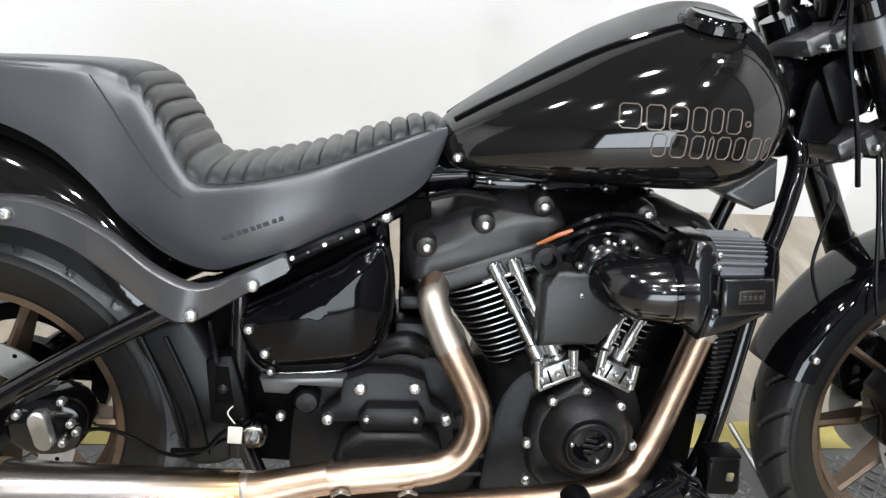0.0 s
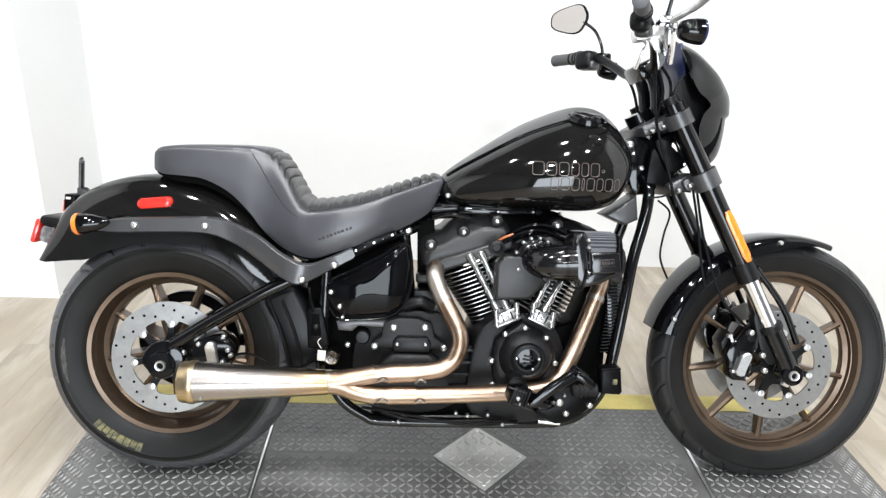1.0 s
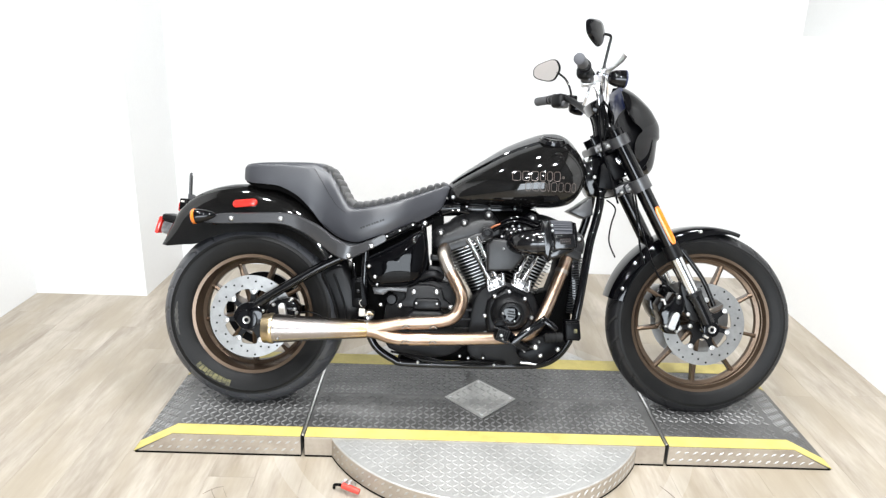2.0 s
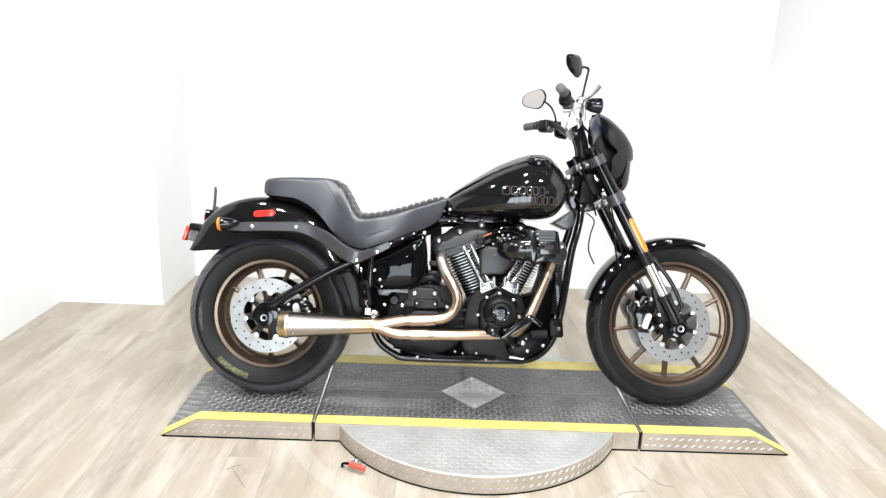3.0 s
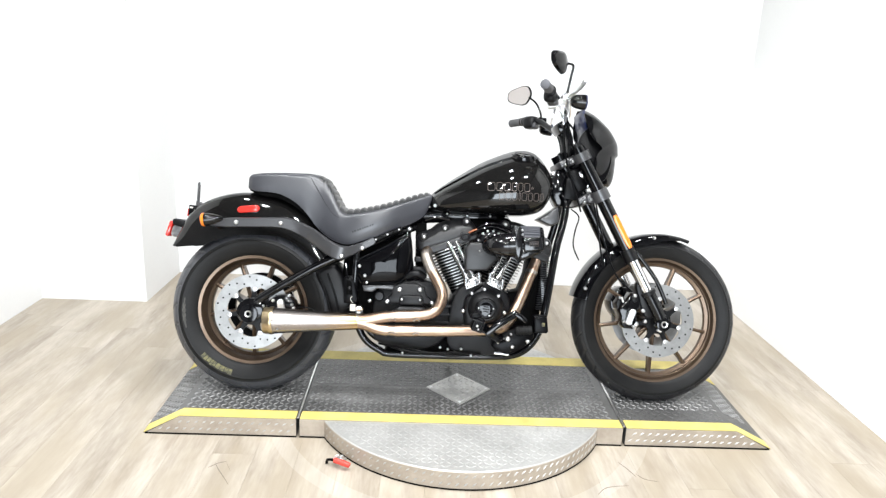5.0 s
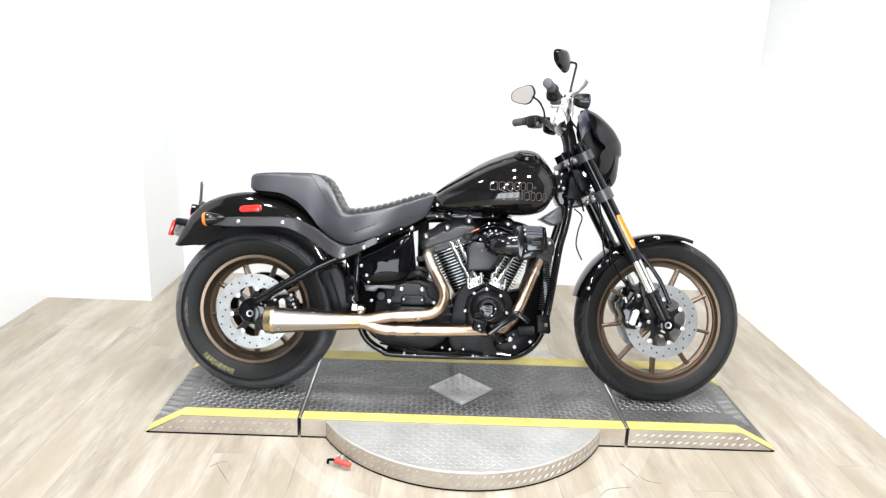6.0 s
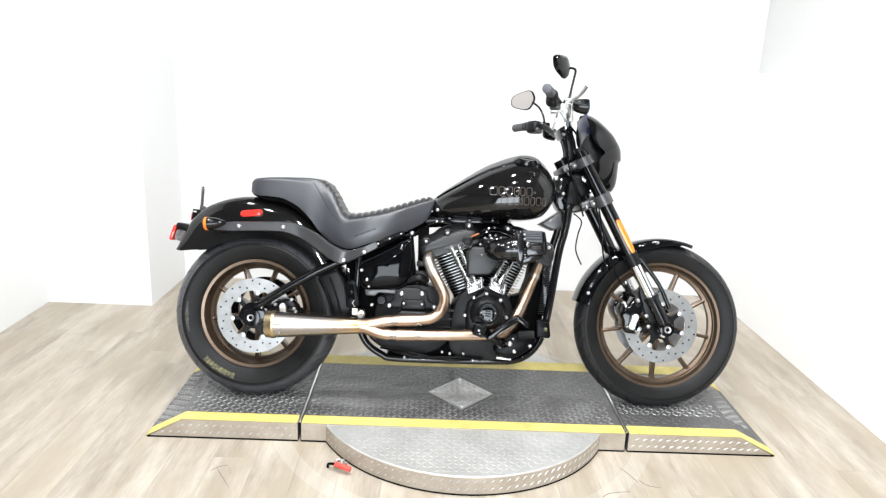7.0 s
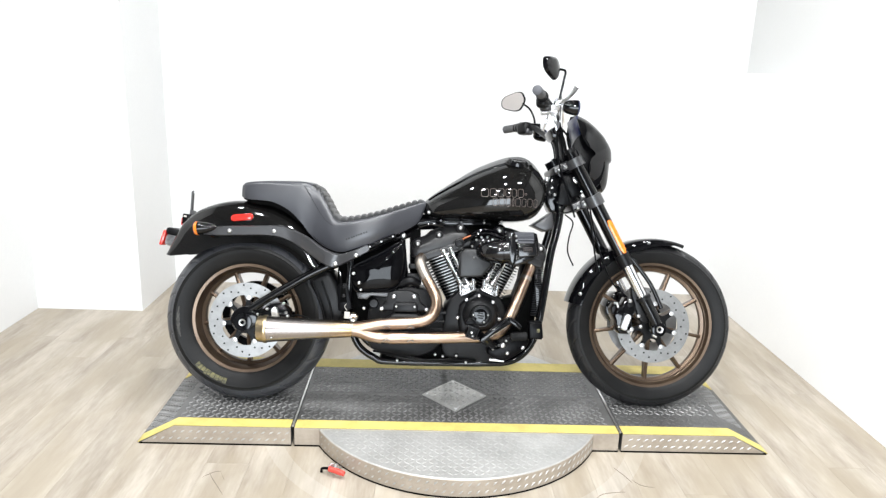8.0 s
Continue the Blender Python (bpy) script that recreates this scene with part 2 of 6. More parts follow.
def part(name, bm, mats, parent=None, label="", m=None, kind="", angle=0.7):
    """Links a bmesh, or a shared mesh, as one object under a thing or a part."""
    me = bm if isinstance(bm, bpy.types.Mesh) else mesh_of(name, bm, mats, angle)
    ob = new(name, me)
    if parent:
        ob.parent = parent
    if m is not None:
        ob.matrix_basis = m
    return tagged(ob, label, "", "", kind)


def thing(name, label, category, m=None, kind="", group=""):
    ob = new(name)
    if m is not None:
        ob.matrix_basis = m
    return tagged(ob, label, category, group, kind)


def smooth(pts, k=6, closed=False):
    """Points of a smooth line through pts (any dimension)."""
    n, out = len(pts), []
    for i in range(n if closed else n - 1):
        p = [pts[(i + j) % n] if closed else pts[min(max(i + j, 0), n - 1)] for j in (-1, 0, 1, 2)]
        for s in range(k):
            t = s / k
            out.append(tuple(0.5 * (2 * b + (c - a) * t + (2 * a - 5 * b + 4 * c - d) * t * t + (3 * b - a - 3 * c + d) * t ** 3)
                             for a, b, c, d in zip(*p)))
    if not closed:
        out.append(tuple(pts[-1]))
    return out


def at(table, x):
    """Value at x of a smooth curve through (x, value) pairs."""
    if x <= table[0][0]:
        return table[0][1]
    for (a, u), (b, v) in zip(table, table[1:]):
        if x <= b:
            t = (x - a) / (b - a)
            return u + (v - u) * t
    return table[-1][1]


def skin(bm, rings, closed=True, caps=True):
    """Quads between rings of points."""
    vs = [[bm.verts.new(p) for p in r] for r in rings]
    n = len(vs[0])
    for a, b in zip(vs, vs[1:]):
        for i in range(n if closed else n - 1):
            j = (i + 1) % n
            bm.faces.new((a[i], a[j], b[j], b[i]))
    if caps and closed:
        bm.faces.new(vs[0])
        bm.faces.new(vs[-1][::-1])
    return vs


def tube(bm, pts, r, n=12, k=5, flat=1.0):
    """A round (or flattened) rod along a smooth line."""
    line = [Vector(p) for p in (smooth(pts, k) if k > 1 and len(pts) > 2 else pts)]
    rs = r if callable(r) else (lambda t: r)
    up = Vector((0, 1, 0.01))
    rings = []
    for i, p in enumerate(line):
        d = (line[min(i + 1, len(line) - 1)] - line[max(i - 1, 0)]).normalized()
        a = d.cross(up)
        if a.length < 0.05:
            a = d.cross(Vector((1, 0, 0)))
        a.normalize()
        b = a.cross(d).normalized()
        q = rs(i / max(1, len(line) - 1))
        rings.append([p + a * (q * math.cos(2 * math.pi * j / n)) + b * (q * flat * math.sin(2 * math.pi * j / n)) for j in range(n)])
    skin(bm, rings)
    return bm


def lathe(bm, prof, n=48, centre=(0, 0, 0), axis=(0, -1, 0), closed=False):
    """A turned body: prof holds (radius, height along axis)."""
    q = Vector((0, 0, 1)).rotation_difference(Vector(axis))
    c = Vector(centre)
    rings = []
    for r, h in prof:
        rings.append([c + q @ Vector((r * math.cos(2 * math.pi * j / n), r * math.sin(2 * math.pi * j / n), h)) for j in range(n)])
    if closed:
        rings.append(rings[0])
    vs = skin(bm, rings, True, not closed)
    if closed:
        bmesh.ops.remove_doubles(bm, verts=bm.verts, dist=1e-6)
    return bm


def slab(bm, outline, y0, y1, bevel=0.006, seg=2):
    """A plate: an outline in x and z, drawn from y0 to y1, with rounded edges."""
    a = [bm.verts.new((x, y0, z)) for x, z in outline]
    b = [bm.verts.new((x, y1, z)) for x, z in outline]
    n = len(a)
    fs = [bm.faces.new(a), bm.faces.new(b[::-1])]
    for i in range(n):
        fs.append(bm.faces.new((a[i], a[(i + 1) % n], b[(i + 1) % n], b[i])))
    bmesh.ops.recalc_face_normals(bm, faces=fs)
    if bevel:
        es = {e for f in fs[:2] for e in f.edges}
        bmesh.ops.bevel(bm, geom=list(es), offset=bevel, segments=seg, affect="EDGES", profile=0.5)
    return bm


def box(bm, c, s, bevel=0.004, rot=None, seg=2):
    """A box of size s about c with rounded edges."""
    made = bmesh.ops.create_cube(bm, size=1.0)
    vs = made["verts"]
    for v in vs:
        v.co = Vector((v.co.x * s[0], v.co.y * s[1], v.co.z * s[2]))
    if rot is not None:
        bmesh.ops.rotate(bm, verts=vs, matrix=rot, cent=(0, 0, 0))
    bmesh.ops.translate(bm, verts=vs, vec=c)
    if bevel:
        es = list({e for v in vs for e in v.link_edges})
        bmesh.ops.bevel(bm, geom=es, offset=bevel, segments=seg, affect="EDGES", profile=0.5)
    return bm


def BM():
    return bmesh.new()


def roty(a):
    return Matrix.Rotation(radians(a), 3, "Y")


bolt_meshes = {}


BOLT = M("plated_bolt_steel", (0.72, 0.72, 0.72), 0.32, 1.0, (0.52, 0.52, 0.52), scale=60)


def bolt(parent, x, y, z, r=0.008, mat=None, m=None, h=0.006):
    """A domed cap screw that faces the right-hand side."""
    mat = BOLT if mat in (None, ALU) else mat
    r *= 0.88
    key = (round(r, 4), mat.name, round(h, 4))
    if key not in bolt_meshes:
        b = lathe(BM(), [(r * 0.34, h * 0.35), (r * 0.40, h * 1.05), (r * 0.62, h), (r * 0.85, h * 0.75), (r, h * 0.3), (r, -h)], 14)
        bolt_meshes[key] = mesh_of("bolt", b, mat)
    loc = Matrix.Translation((x, y, z))
    return part("bolt", bolt_meshes[key], None, parent, m=(m @ loc if m is not None else loc))


# ---- the room ----
FLOOR = -0.075
LEFT, RIGHT, BACK, FRONT, MID = -2.235, 1.73, 1.625, -6.5, -0.9
PX, PY, LEDGE = -1.662, 1.08, 1.33


def wall(name, x0, x1, y0, y1, z0, z1, mat, label):
    b = box(BM(), ((x0 + x1) / 2, (y0 + y1) / 2, (z0 + z1) / 2), (x1 - x0, y1 - y0, z1 - z0), 0)
    return tagged(part(name, b, mat), label, "wall", "", "structure")


wall("wall_back", PX, RIGHT, BACK, BACK + 0.15, FLOOR, CEIL, WALL, "plain white painted wall behind the motorcycle")
wall("wall_left", LEFT - 0.15, LEFT, MID, BACK + 0.15, FLOOR, CEIL, WALL, "plain white painted side wall")
wall("wall_pillar", LEFT, PX, PY, BACK + 0.15, FLOOR, CEIL, WALL, "white painted boxed-out corner pillar")
wall("wall_right_low", RIGHT, RIGHT + 0.5, MID, BACK + 0.15, FLOOR, LEDGE, RIGHTWALL, "white half-height wall with a ledge, lightened in its colour")
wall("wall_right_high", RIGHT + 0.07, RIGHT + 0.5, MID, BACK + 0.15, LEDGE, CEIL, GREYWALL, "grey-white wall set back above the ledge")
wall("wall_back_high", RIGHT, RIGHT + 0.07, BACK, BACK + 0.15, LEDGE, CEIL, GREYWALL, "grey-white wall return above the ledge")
wall("wall_front", LEFT - 0.15, WX0, FRONT - 0.15, FRONT, FLOOR, CEIL, DARKWALL, "unseen wall beside the glazed entrance, coloured dark")
wall("wall_front_side", WX1, RIGHT + 0.5, FRONT - 0.15, FRONT, FLOOR, CEIL, DARKWALL, "unseen wall beside the glazed entrance, coloured dark")
wall("wall_front_top", WX0, WX1, FRONT - 0.15, FRONT, WZ1, CEIL, DARKWALL, "unseen wall above the glazed entrance, coloured dark")
entrance = thing("window_1", "tall glazed entrance with a dark metal frame", "window", kind="structure")
for x in (WX0 + 0.025, (WX0 + WX1) / 2, WX1 - 0.025):
    part("window_frame", box(BM(), (x, FRONT - 0.06, (FLOOR + WZ1) / 2), (0.05, 0.06, WZ1 - FLOOR), 0.004), SATIN, entrance)
for z in (FLOOR + 0.03, WZ1 - 0.03):
    part("window_frame", box(BM(), ((WX0 + WX1) / 2, FRONT - 0.06, z), (WX1 - WX0 - 0.1, 0.05, 0.06), 0.004), SATIN, entrance)
pane = M("clear_glass", (0.9, 0.93, 0.93), 0.02, 0, trans=1.0)
for k in (0.25, 0.75):
    part("pane", box(BM(), (WX0 + (WX1 - WX0) * k, FRONT - 0.07, (FLOOR + WZ1) / 2), ((WX1 - WX0) / 2 - 0.05, 0.008, WZ1 - FLOOR - 0.1), 0), pane, entrance, "clear glass pane")
# the side walls go on out of view in the darkened colour
wall("wall_left_front", LEFT - 0.15, LEFT, FRONT, MID, FLOOR, CEIL, DARKWALL, "unseen side wall, coloured dark")
wall("wall_right_front", RIGHT, RIGHT + 0.5, FRONT, MID, FLOOR, CEIL, DARKWALL, "unseen side wall, coloured dark")
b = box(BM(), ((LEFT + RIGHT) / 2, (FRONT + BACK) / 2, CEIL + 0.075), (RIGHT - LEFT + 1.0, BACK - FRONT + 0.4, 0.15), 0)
tagged(part("ceiling", b, CEILM), "unseen ceiling, coloured dark grey", "ceiling", "", "structure")
b = box(BM(), ((LEFT + RIGHT) / 2, (FRONT + BACK) / 2, FLOOR - 0.06), (RIGHT - LEFT + 1.0, BACK - FRONT + 0.4, 0.1), 0)
FLOOR_OB = tagged(part("floor", b, WOOD), "pale washed oak plank floor", "floor", "", "structure")


# ---- ramps and turntable ----
RY0, RY1 = -0.288, 0.330
MX0, MX1 = -0.578, 0.643
LX0, LXT, RXT, RX1 = -1.160, -1.020, 1.082, 1.228
DC, DR = (0.030, -0.010), 0.585


def lozenge(bm, c, u, v, n, length=0.0265, width=0.0098, high=0.0026):
    """One raised tread bar on a plate: a low mound with a flat crest."""
    c, u, v, n = Vector(c), Vector(u), Vector(v), Vector(n)
    base = [c + u * (length / 2), c + v * (width / 2), c - u * (length / 2), c - v * (width / 2)]
    top = [c + u * (length * 0.3) + n * high, c + v * (width * 0.22) + n * high, c - u * (length * 0.3) + n * high, c - v * (width * 0.22) + n * high]
    a, b = [bm.verts.new(p) for p in base], [bm.verts.new(p) for p in top]
    for i in range(4):
        bm.faces.new((a[i], a[(i + 1) % 4], b[(i + 1) % 4], b[i]))
    bm.faces.new(b)


def tread(bm, p0, eu, ev, nu, nv, step, n, inside=lambda u, v: True, high=0.0026):
    """Rows of tread bars, alternately slanted, over a plane patch."""
    p0, eu, ev, n = Vector(p0), Vector(eu), Vector(ev), Vector(n)
    for i in range(nu):
        for j in range(nv):
            u, v = (i + 0.5) * step, (j + 0.5) * step
            if inside(u, v):
                s = 1 if (i + j) % 2 else -1
                d = (eu + ev * s).normalized()
                lozenge(bm, p0 + eu * u + ev * v, d, d.cross(n), n, high=high)


def side_ticks(bm, x0, x1, y, low, high):
    """Two staggered rows of small slanted ticks on an upright side face that slopes off between low and high at its outer end."""
    n = round(abs(x1 - x0) / 0.030)
    for i in range(n):
        for j in (0, 1):
            x = x0 + (x1 - x0) * (i + 0.3 + 0.5 * j) / n
            z = FLOOR + 0.024 + 0.028 * j
            if abs(x) < low + (high - low) * (z - FLOOR) / -FLOOR - 0.02:
                lozenge(bm, (x, y, z), (0.83, 0, 0.55), (-0.55, 0, 0.83), (0, -1, 0), 0.021, 0.0075, 0.0018)


def ramp_body(bm, prof, y0, y1):
    """A ramp section: a side outline in x and z drawn across, with a thin rounded edge."""
    slab(bm, prof, y0, y1, 0.0025, 1)


def stripe(bm, pts, y0, y1, lift=0.0015):
    """Paint that follows a ramp's top line, wrapped a little over the edge."""
    rings = []
    for x, z in pts:
        rings.append([(x, y0, z + lift), (x, y1, z + lift), (x, y1, z - 0.001), (x, y0, z - 0.001)])
    skin(bm, rings)


S = 0.0215
ramps = thing("ramp_section", "dark tread-plate entry ramp with yellow safety edges", "ramp", group="turntable ramp sections")
part("plate", (ramp_body(b := BM(), [(LX0, FLOOR), (LXT, 0), (MX0 - 0.012, 0), (MX0 - 0.012, FLOOR)], RY0, RY1), b)[1], PLATE, ramps)
part("yellow_edge", (stripe(b := BM(), [(LX0 + 0.004, FLOOR + 0.003), (LXT, 0), (MX0 - 0.014, 0)], RY0 + 0.001, RY0 + 0.058), b)[1], YELLOW, ramps, "scuffed yellow painted edge")
part("yellow_edge", (stripe(b := BM(), [(LX0 + 0.004, FLOOR + 0.003), (LXT, 0), (MX0 - 0.014, 0)], RY1 - 0.085, RY1 - 0.001), b)[1], YELLOW, ramps)
b = BM()
tread(b, (LXT, RY0 + 0.062, 0), (1, 0, 0), (0, 1, 0), int((MX0 - 0.012 - LXT) / S), int(0.47 / S), S, (0, 0, 1))
d = Vector((LXT - LX0, 0, -FLOOR)).normalized()
tread(b, (LX0, RY0 + 0.062, FLOOR), d, (0, 1, 0), int((LXT - LX0) / S), int(0.47 / S), S, Vector((0, 1, 0)).cross(d) * -1)
part("tread_pattern", b, BUMPS, ramps, kind="stuff")
b = BM()
side_ticks(b, LX0, MX0 - 0.02, RY0 - 0.002, -LX0, -LXT)
part("side_tread_pattern", b, ALUTREAD, ramps, kind="stuff")
b = BM()
slab(b, [(LX0 + 0.012, FLOOR + 0.001), (LXT, -0.002), (MX0 - 0.0125, -0.002), (MX0 - 0.0125, FLOOR + 0.001)], RY0 - 0.002, RY0, 0)
part("bare_side", b, SIDEALU, ramps, "bare metal side face")

ramps = thing("ramp_section", "dark tread-plate exit ramp with yellow safety edges", "ramp", group="turntable ramp sections")
part("plate", (ramp_body(b := BM(), [(RX1, FLOOR), (RXT, 0), (MX1 + 0.012, 0), (MX1 + 0.012, FLOOR)], RY0, RY1), b)[1], PLATE, ramps)
part("yellow_edge", (stripe(b := BM(), [(MX1 + 0.014, 0), (RXT, 0), (RX1 - 0.004, FLOOR + 0.003)], RY0 + 0.001, RY0 + 0.058), b)[1], YELLOW, ramps, "scuffed yellow painted edge")
part("yellow_edge", (stripe(b := BM(), [(MX1 + 0.014, 0), (RXT, 0), (RX1 - 0.004, FLOOR + 0.003)], RY1 - 0.085, RY1 - 0.001), b)[1], YELLOW, ramps)
b = BM()
tread(b, (MX1 + 0.014, RY0 + 0.15, 0), (1, 0, 0), (0, 1, 0), int((RXT - MX1 - 0.012) / S), int(0.38 / S), S, (0, 0, 1))
d = Vector((RX1 - RXT, 0, FLOOR)).normalized()
tread(b, (RXT, RY0 + 0.15, 0), d, (0, 1, 0), int((RX1 - RXT) / S), int(0.38 / S), S, Vector((0, 1, 0)).cross(d) * -1)
part("tread_pattern", b, BUMPS, ramps, kind="stuff")
b = BM()
tread(b, (MX1 + 0.014, RY0 + 0.062, 0), (1, 0, 0), (0, 1, 0), int((RXT - MX1 - 0.012) / S), 4, S, (0, 0, 1), high=0.0016)
tread(b, (RXT, RY0 + 0.062, 0), d, (0, 1, 0), int((RX1 - RXT) / S), 4, S, Vector((0, 1, 0)).cross(d) * -1, high=0.0016)
part("worn_tread_pattern", b, PLATEW, ramps, kind="stuff")
b = BM()
side_ticks(b, MX1 + 0.02, RX1, RY0 - 0.002, RX1, RXT)
part("side_tread_pattern", b, ALUTREAD, ramps, kind="stuff")
b = BM()
slab(b, [(RX1 - 0.012, FLOOR + 0.001), (RXT, -0.002), (MX1 + 0.0125, -0.002), (MX1 + 0.0125, FLOOR + 0.001)], RY0 - 0.002, RY0, 0)
part("bare_side", b, SIDEALU, ramps, "bare metal side face")

# near-black strips draw the shadow line between ramp and floor
for x0, x1 in ((LX0 + 0.010, MX0 - 0.012), (MX1 + 0.012, RX1 - 0.010)):
    strip = box(BM(), ((x0 + x1) / 2, RY0 - 0.0015, FLOOR + 0.0028), (x1 - x0, 0.005, 0.0055), 0)
    part("gap_shadow", strip, DARK, [o for o in scene.objects if o.name.startswith("ramp_section")][0 if x0 < 0 else 1], "thin black strip for the shadow gap under the ramp")
table = thing("turntable", "round aluminium tread-plate turntable with a dark centre deck", "turntable")
b = lathe(BM(), [(DR - 0.003, FLOOR), (DR, FLOOR + 0.003), (DR, -0.006), (DR - 0.003, -0.003)], 128, (DC[0], DC[1], 0), (0, 0, 1))
part("disc", b, ALUTREAD, table, "bare aluminium disc")
# rim band in the same beige, painted for the floor's reflection
part("disc_rim", lathe(BM(), [(DR + 0.0002, FLOOR + 0.003), (DR + 0.0012, FLOOR + 0.004), (DR + 0.0012, -0.008), (DR + 0.0002, -0.007)], 128, (DC[0], DC[1], 0), (0, 0, 1), True), SIDEALU, table, "aluminium rim band with a beige floor tint")
b = BM()
tread(b, (DC[0] - DR, DC[1] - DR, -0.003), (1, 0, 0), (0, 1, 0), int(2 * DR / S), int(2 * DR / S), S, (0, 0, 1),
      lambda u, v: math.hypot(u - DR, v - DR) < DR - 0.02 and not RY0 - 0.01 < v - DR + DC[1] < RY1 + 0.01, high=0.0012)
for i in range(128):
    a = 2 * math.pi * i / 128
    for h in (FLOOR + 0.022, FLOOR + 0.052):
        r = Vector((math.cos(a), math.sin(a), 0))
        tg = Vector((-math.sin(a), math.cos(a), 0))
        dv = (tg + Vector((0, 0, 1))).normalized()
        if not (abs(math.sin(a)) < 0.5):
            lozenge(b, Vector((DC[0], DC[1], h)) + r * (DR + 0.001), dv, dv.cross(r), r, 0.021, 0.0075, 0.0018)
part("disc_tread_pattern", b, ALUTREAD, table, kind="stuff")
part("deck", (slab(b := BM(), [(MX0, FLOOR), (MX0, 0), (MX1, 0), (MX1, FLOOR)], RY0, RY1, 0.0025, 1), b)[1], PLATE, table, "dark painted tread-plate deck")
part("worn_panel", (box(b := BM(), ((MX0 + MX1) / 2, (RY0 + 0.058 + 0.0) / 2, 0.0005), (MX1 - MX0 - 0.01, 0.228, 0.002), 0.0008), b)[1], PLATEW, table, "scuffed grey worn strip")
part("yellow_edge", (stripe(b := BM(), [(MX0 + 0.002, 0), (MX1 - 0.002, 0)], RY0 + 0.001, RY0 + 0.058), b)[1], YELLOW, table, "scuffed yellow painted edge")
part("yellow_edge", (stripe(b := BM(), [(MX0 + 0.002, 0), (MX1 - 0.002, 0)], RY1 - 0.085, RY1 - 0.001), b)[1], YELLOW, table)
b = BM()
tread(b, (MX0 + 0.01, 0.005, 0), (1, 0, 0), (0, 1, 0), int((MX1 - MX0 - 0.02) / S), int(0.24 / S), S, (0, 0, 1),
      lambda u, v: abs(u + MX0 + 0.01 - 0.03) / 0.14 + abs(v) / 0.15 > 1)
part("tread_pattern", b, BUMPS, table, kind="stuff")
b = BM()
tread(b, (MX0 + 0.01, RY0 + 0.062, 0.0015), (1, 0, 0), (0, 1, 0), int((MX1 - MX0 - 0.02) / S), int(0.222 / S), S, (0, 0, 1),
      lambda u, v: abs(u + MX0 + 0.01 - 0.03) / 0.14 + abs(v - 0.222) / 0.15 > 1)
part("worn_tread_pattern", b, WORNTOP, table, kind="stuff")
slab(b := BM(), [(MX0 + 0.001, FLOOR + 0.001), (MX0 + 0.001, -0.002), (MX1 - 0.001, -0.002), (MX1 - 0.001, FLOOR + 0.001)], RY0 - 0.002, RY0, 0)
part("bare_side", b, SIDEALU, table, "bare metal side face")
b = BM()
vs = [b.verts.new((0.029 + sx * 0.133, -0.008 + sy * 0.139, z)) for z in (0.0, 0.005) for sx, sy in ((1, 0), (0, 1), (-1, 0), (0, -1))]
b.faces.new(vs[4:])
for i in range(4):
    b.faces.new((vs[i], vs[(i + 1) % 4], vs[4 + (i + 1) % 4], vs[4 + i]))
plate = part("diamond_plate", b, ALUTREAD, table, "polished aluminium diamond-shaped tread plate")
b = BM()
tread(b, (0.029 - 0.14, -0.008 - 0.14, 0.005), (1, 0, 0), (0, 1, 0), 12, 12, 0.0235, (0, 0, 1), lambda u, v: abs(u - 0.14) / 0.133 + abs(v - 0.14) / 0.139 < 0.88)
part("tread_pattern", b, ALUTREAD, plate, kind="stuff")
for sx, sy in ((0.112, 0), (-0.112, 0), (0, 0.117), (0, -0.117)):
    part("screw", lathe(BM(), [(0.002, 0.0024), (0.005, 0.0018), (0.006, -0.001)], 10, (0.029 + sx, -0.008 + sy, 0.005), (0, 0, 1)), ALU, plate)
# ring and strip in near-black: the turntable's shadow gap at the floor
part("gap_shadow", lathe(BM(), [(DR - 0.02, 0.0), (DR + 0.0025, 0.0), (DR + 0.0025, 0.0055), (DR - 0.02, 0.0055)], 128, (DC[0], DC[1], FLOOR), (0, 0, 1), True), DARK, table, "thin black ring for the shadow gap under the disc")
part("gap_shadow", box(BM(), ((MX0 + MX1) / 2, RY0 - 0.0015, FLOOR + 0.0028), (MX1 - MX0, 0.005, 0.0055), 0), DARK, table)
for gx in (MX0 - 0.006, MX1 + 0.006):
    part("hinge_rod", tube(BM(), [(gx, RY0 + 0.01, 0.001), (gx, RY1 - 0.01, 0.001)], 0.004, 8, 1), ALU, table, "thin bright steel hinge rod")

clamp = thing("toggle_clamp", "small red-handled toggle clamp on the turntable rim", "clamp", Matrix.Translation((-0.415, -0.475, FLOOR)) @ Matrix.Rotation(radians(-18), 4, "Z") @ Matrix.Scale(0.82, 4))
part("base", box(BM(), (0.0, 0.03, 0.012), (0.05, 0.03, 0.024), 0.003), ALU, clamp, "grey steel base")
part("handle", tube(BM(), [(-0.01, -0.005, 0.032), (0.03, -0.008, 0.03), (0.062, -0.01, 0.026)], lambda t: 0.0125 - 0.003 * abs(t - 0.5), 10), SCREWRED, clamp, "red plastic dipped handle")
part("arm", tube(BM(), [(0.005, 0.025, 0.02), (0.0, 0.01, 0.05), (-0.015, -0.002, 0.038)], 0.005, 8), ALU, clamp)
part("arm", tube(BM(), [(0.02, 0.025, 0.02), (0.018, 0.012, 0.05), (0.012, -0.002, 0.036)], 0.005, 8), ALU, clamp)
part("plunger", tube(BM(), [(-0.012, 0.0, 0.03), (-0.045, 0.002, 0.022), (-0.05, 0.004, 0.004)], 0.006, 8), PLASTIC, clamp, "black rubber-tipped plunger")


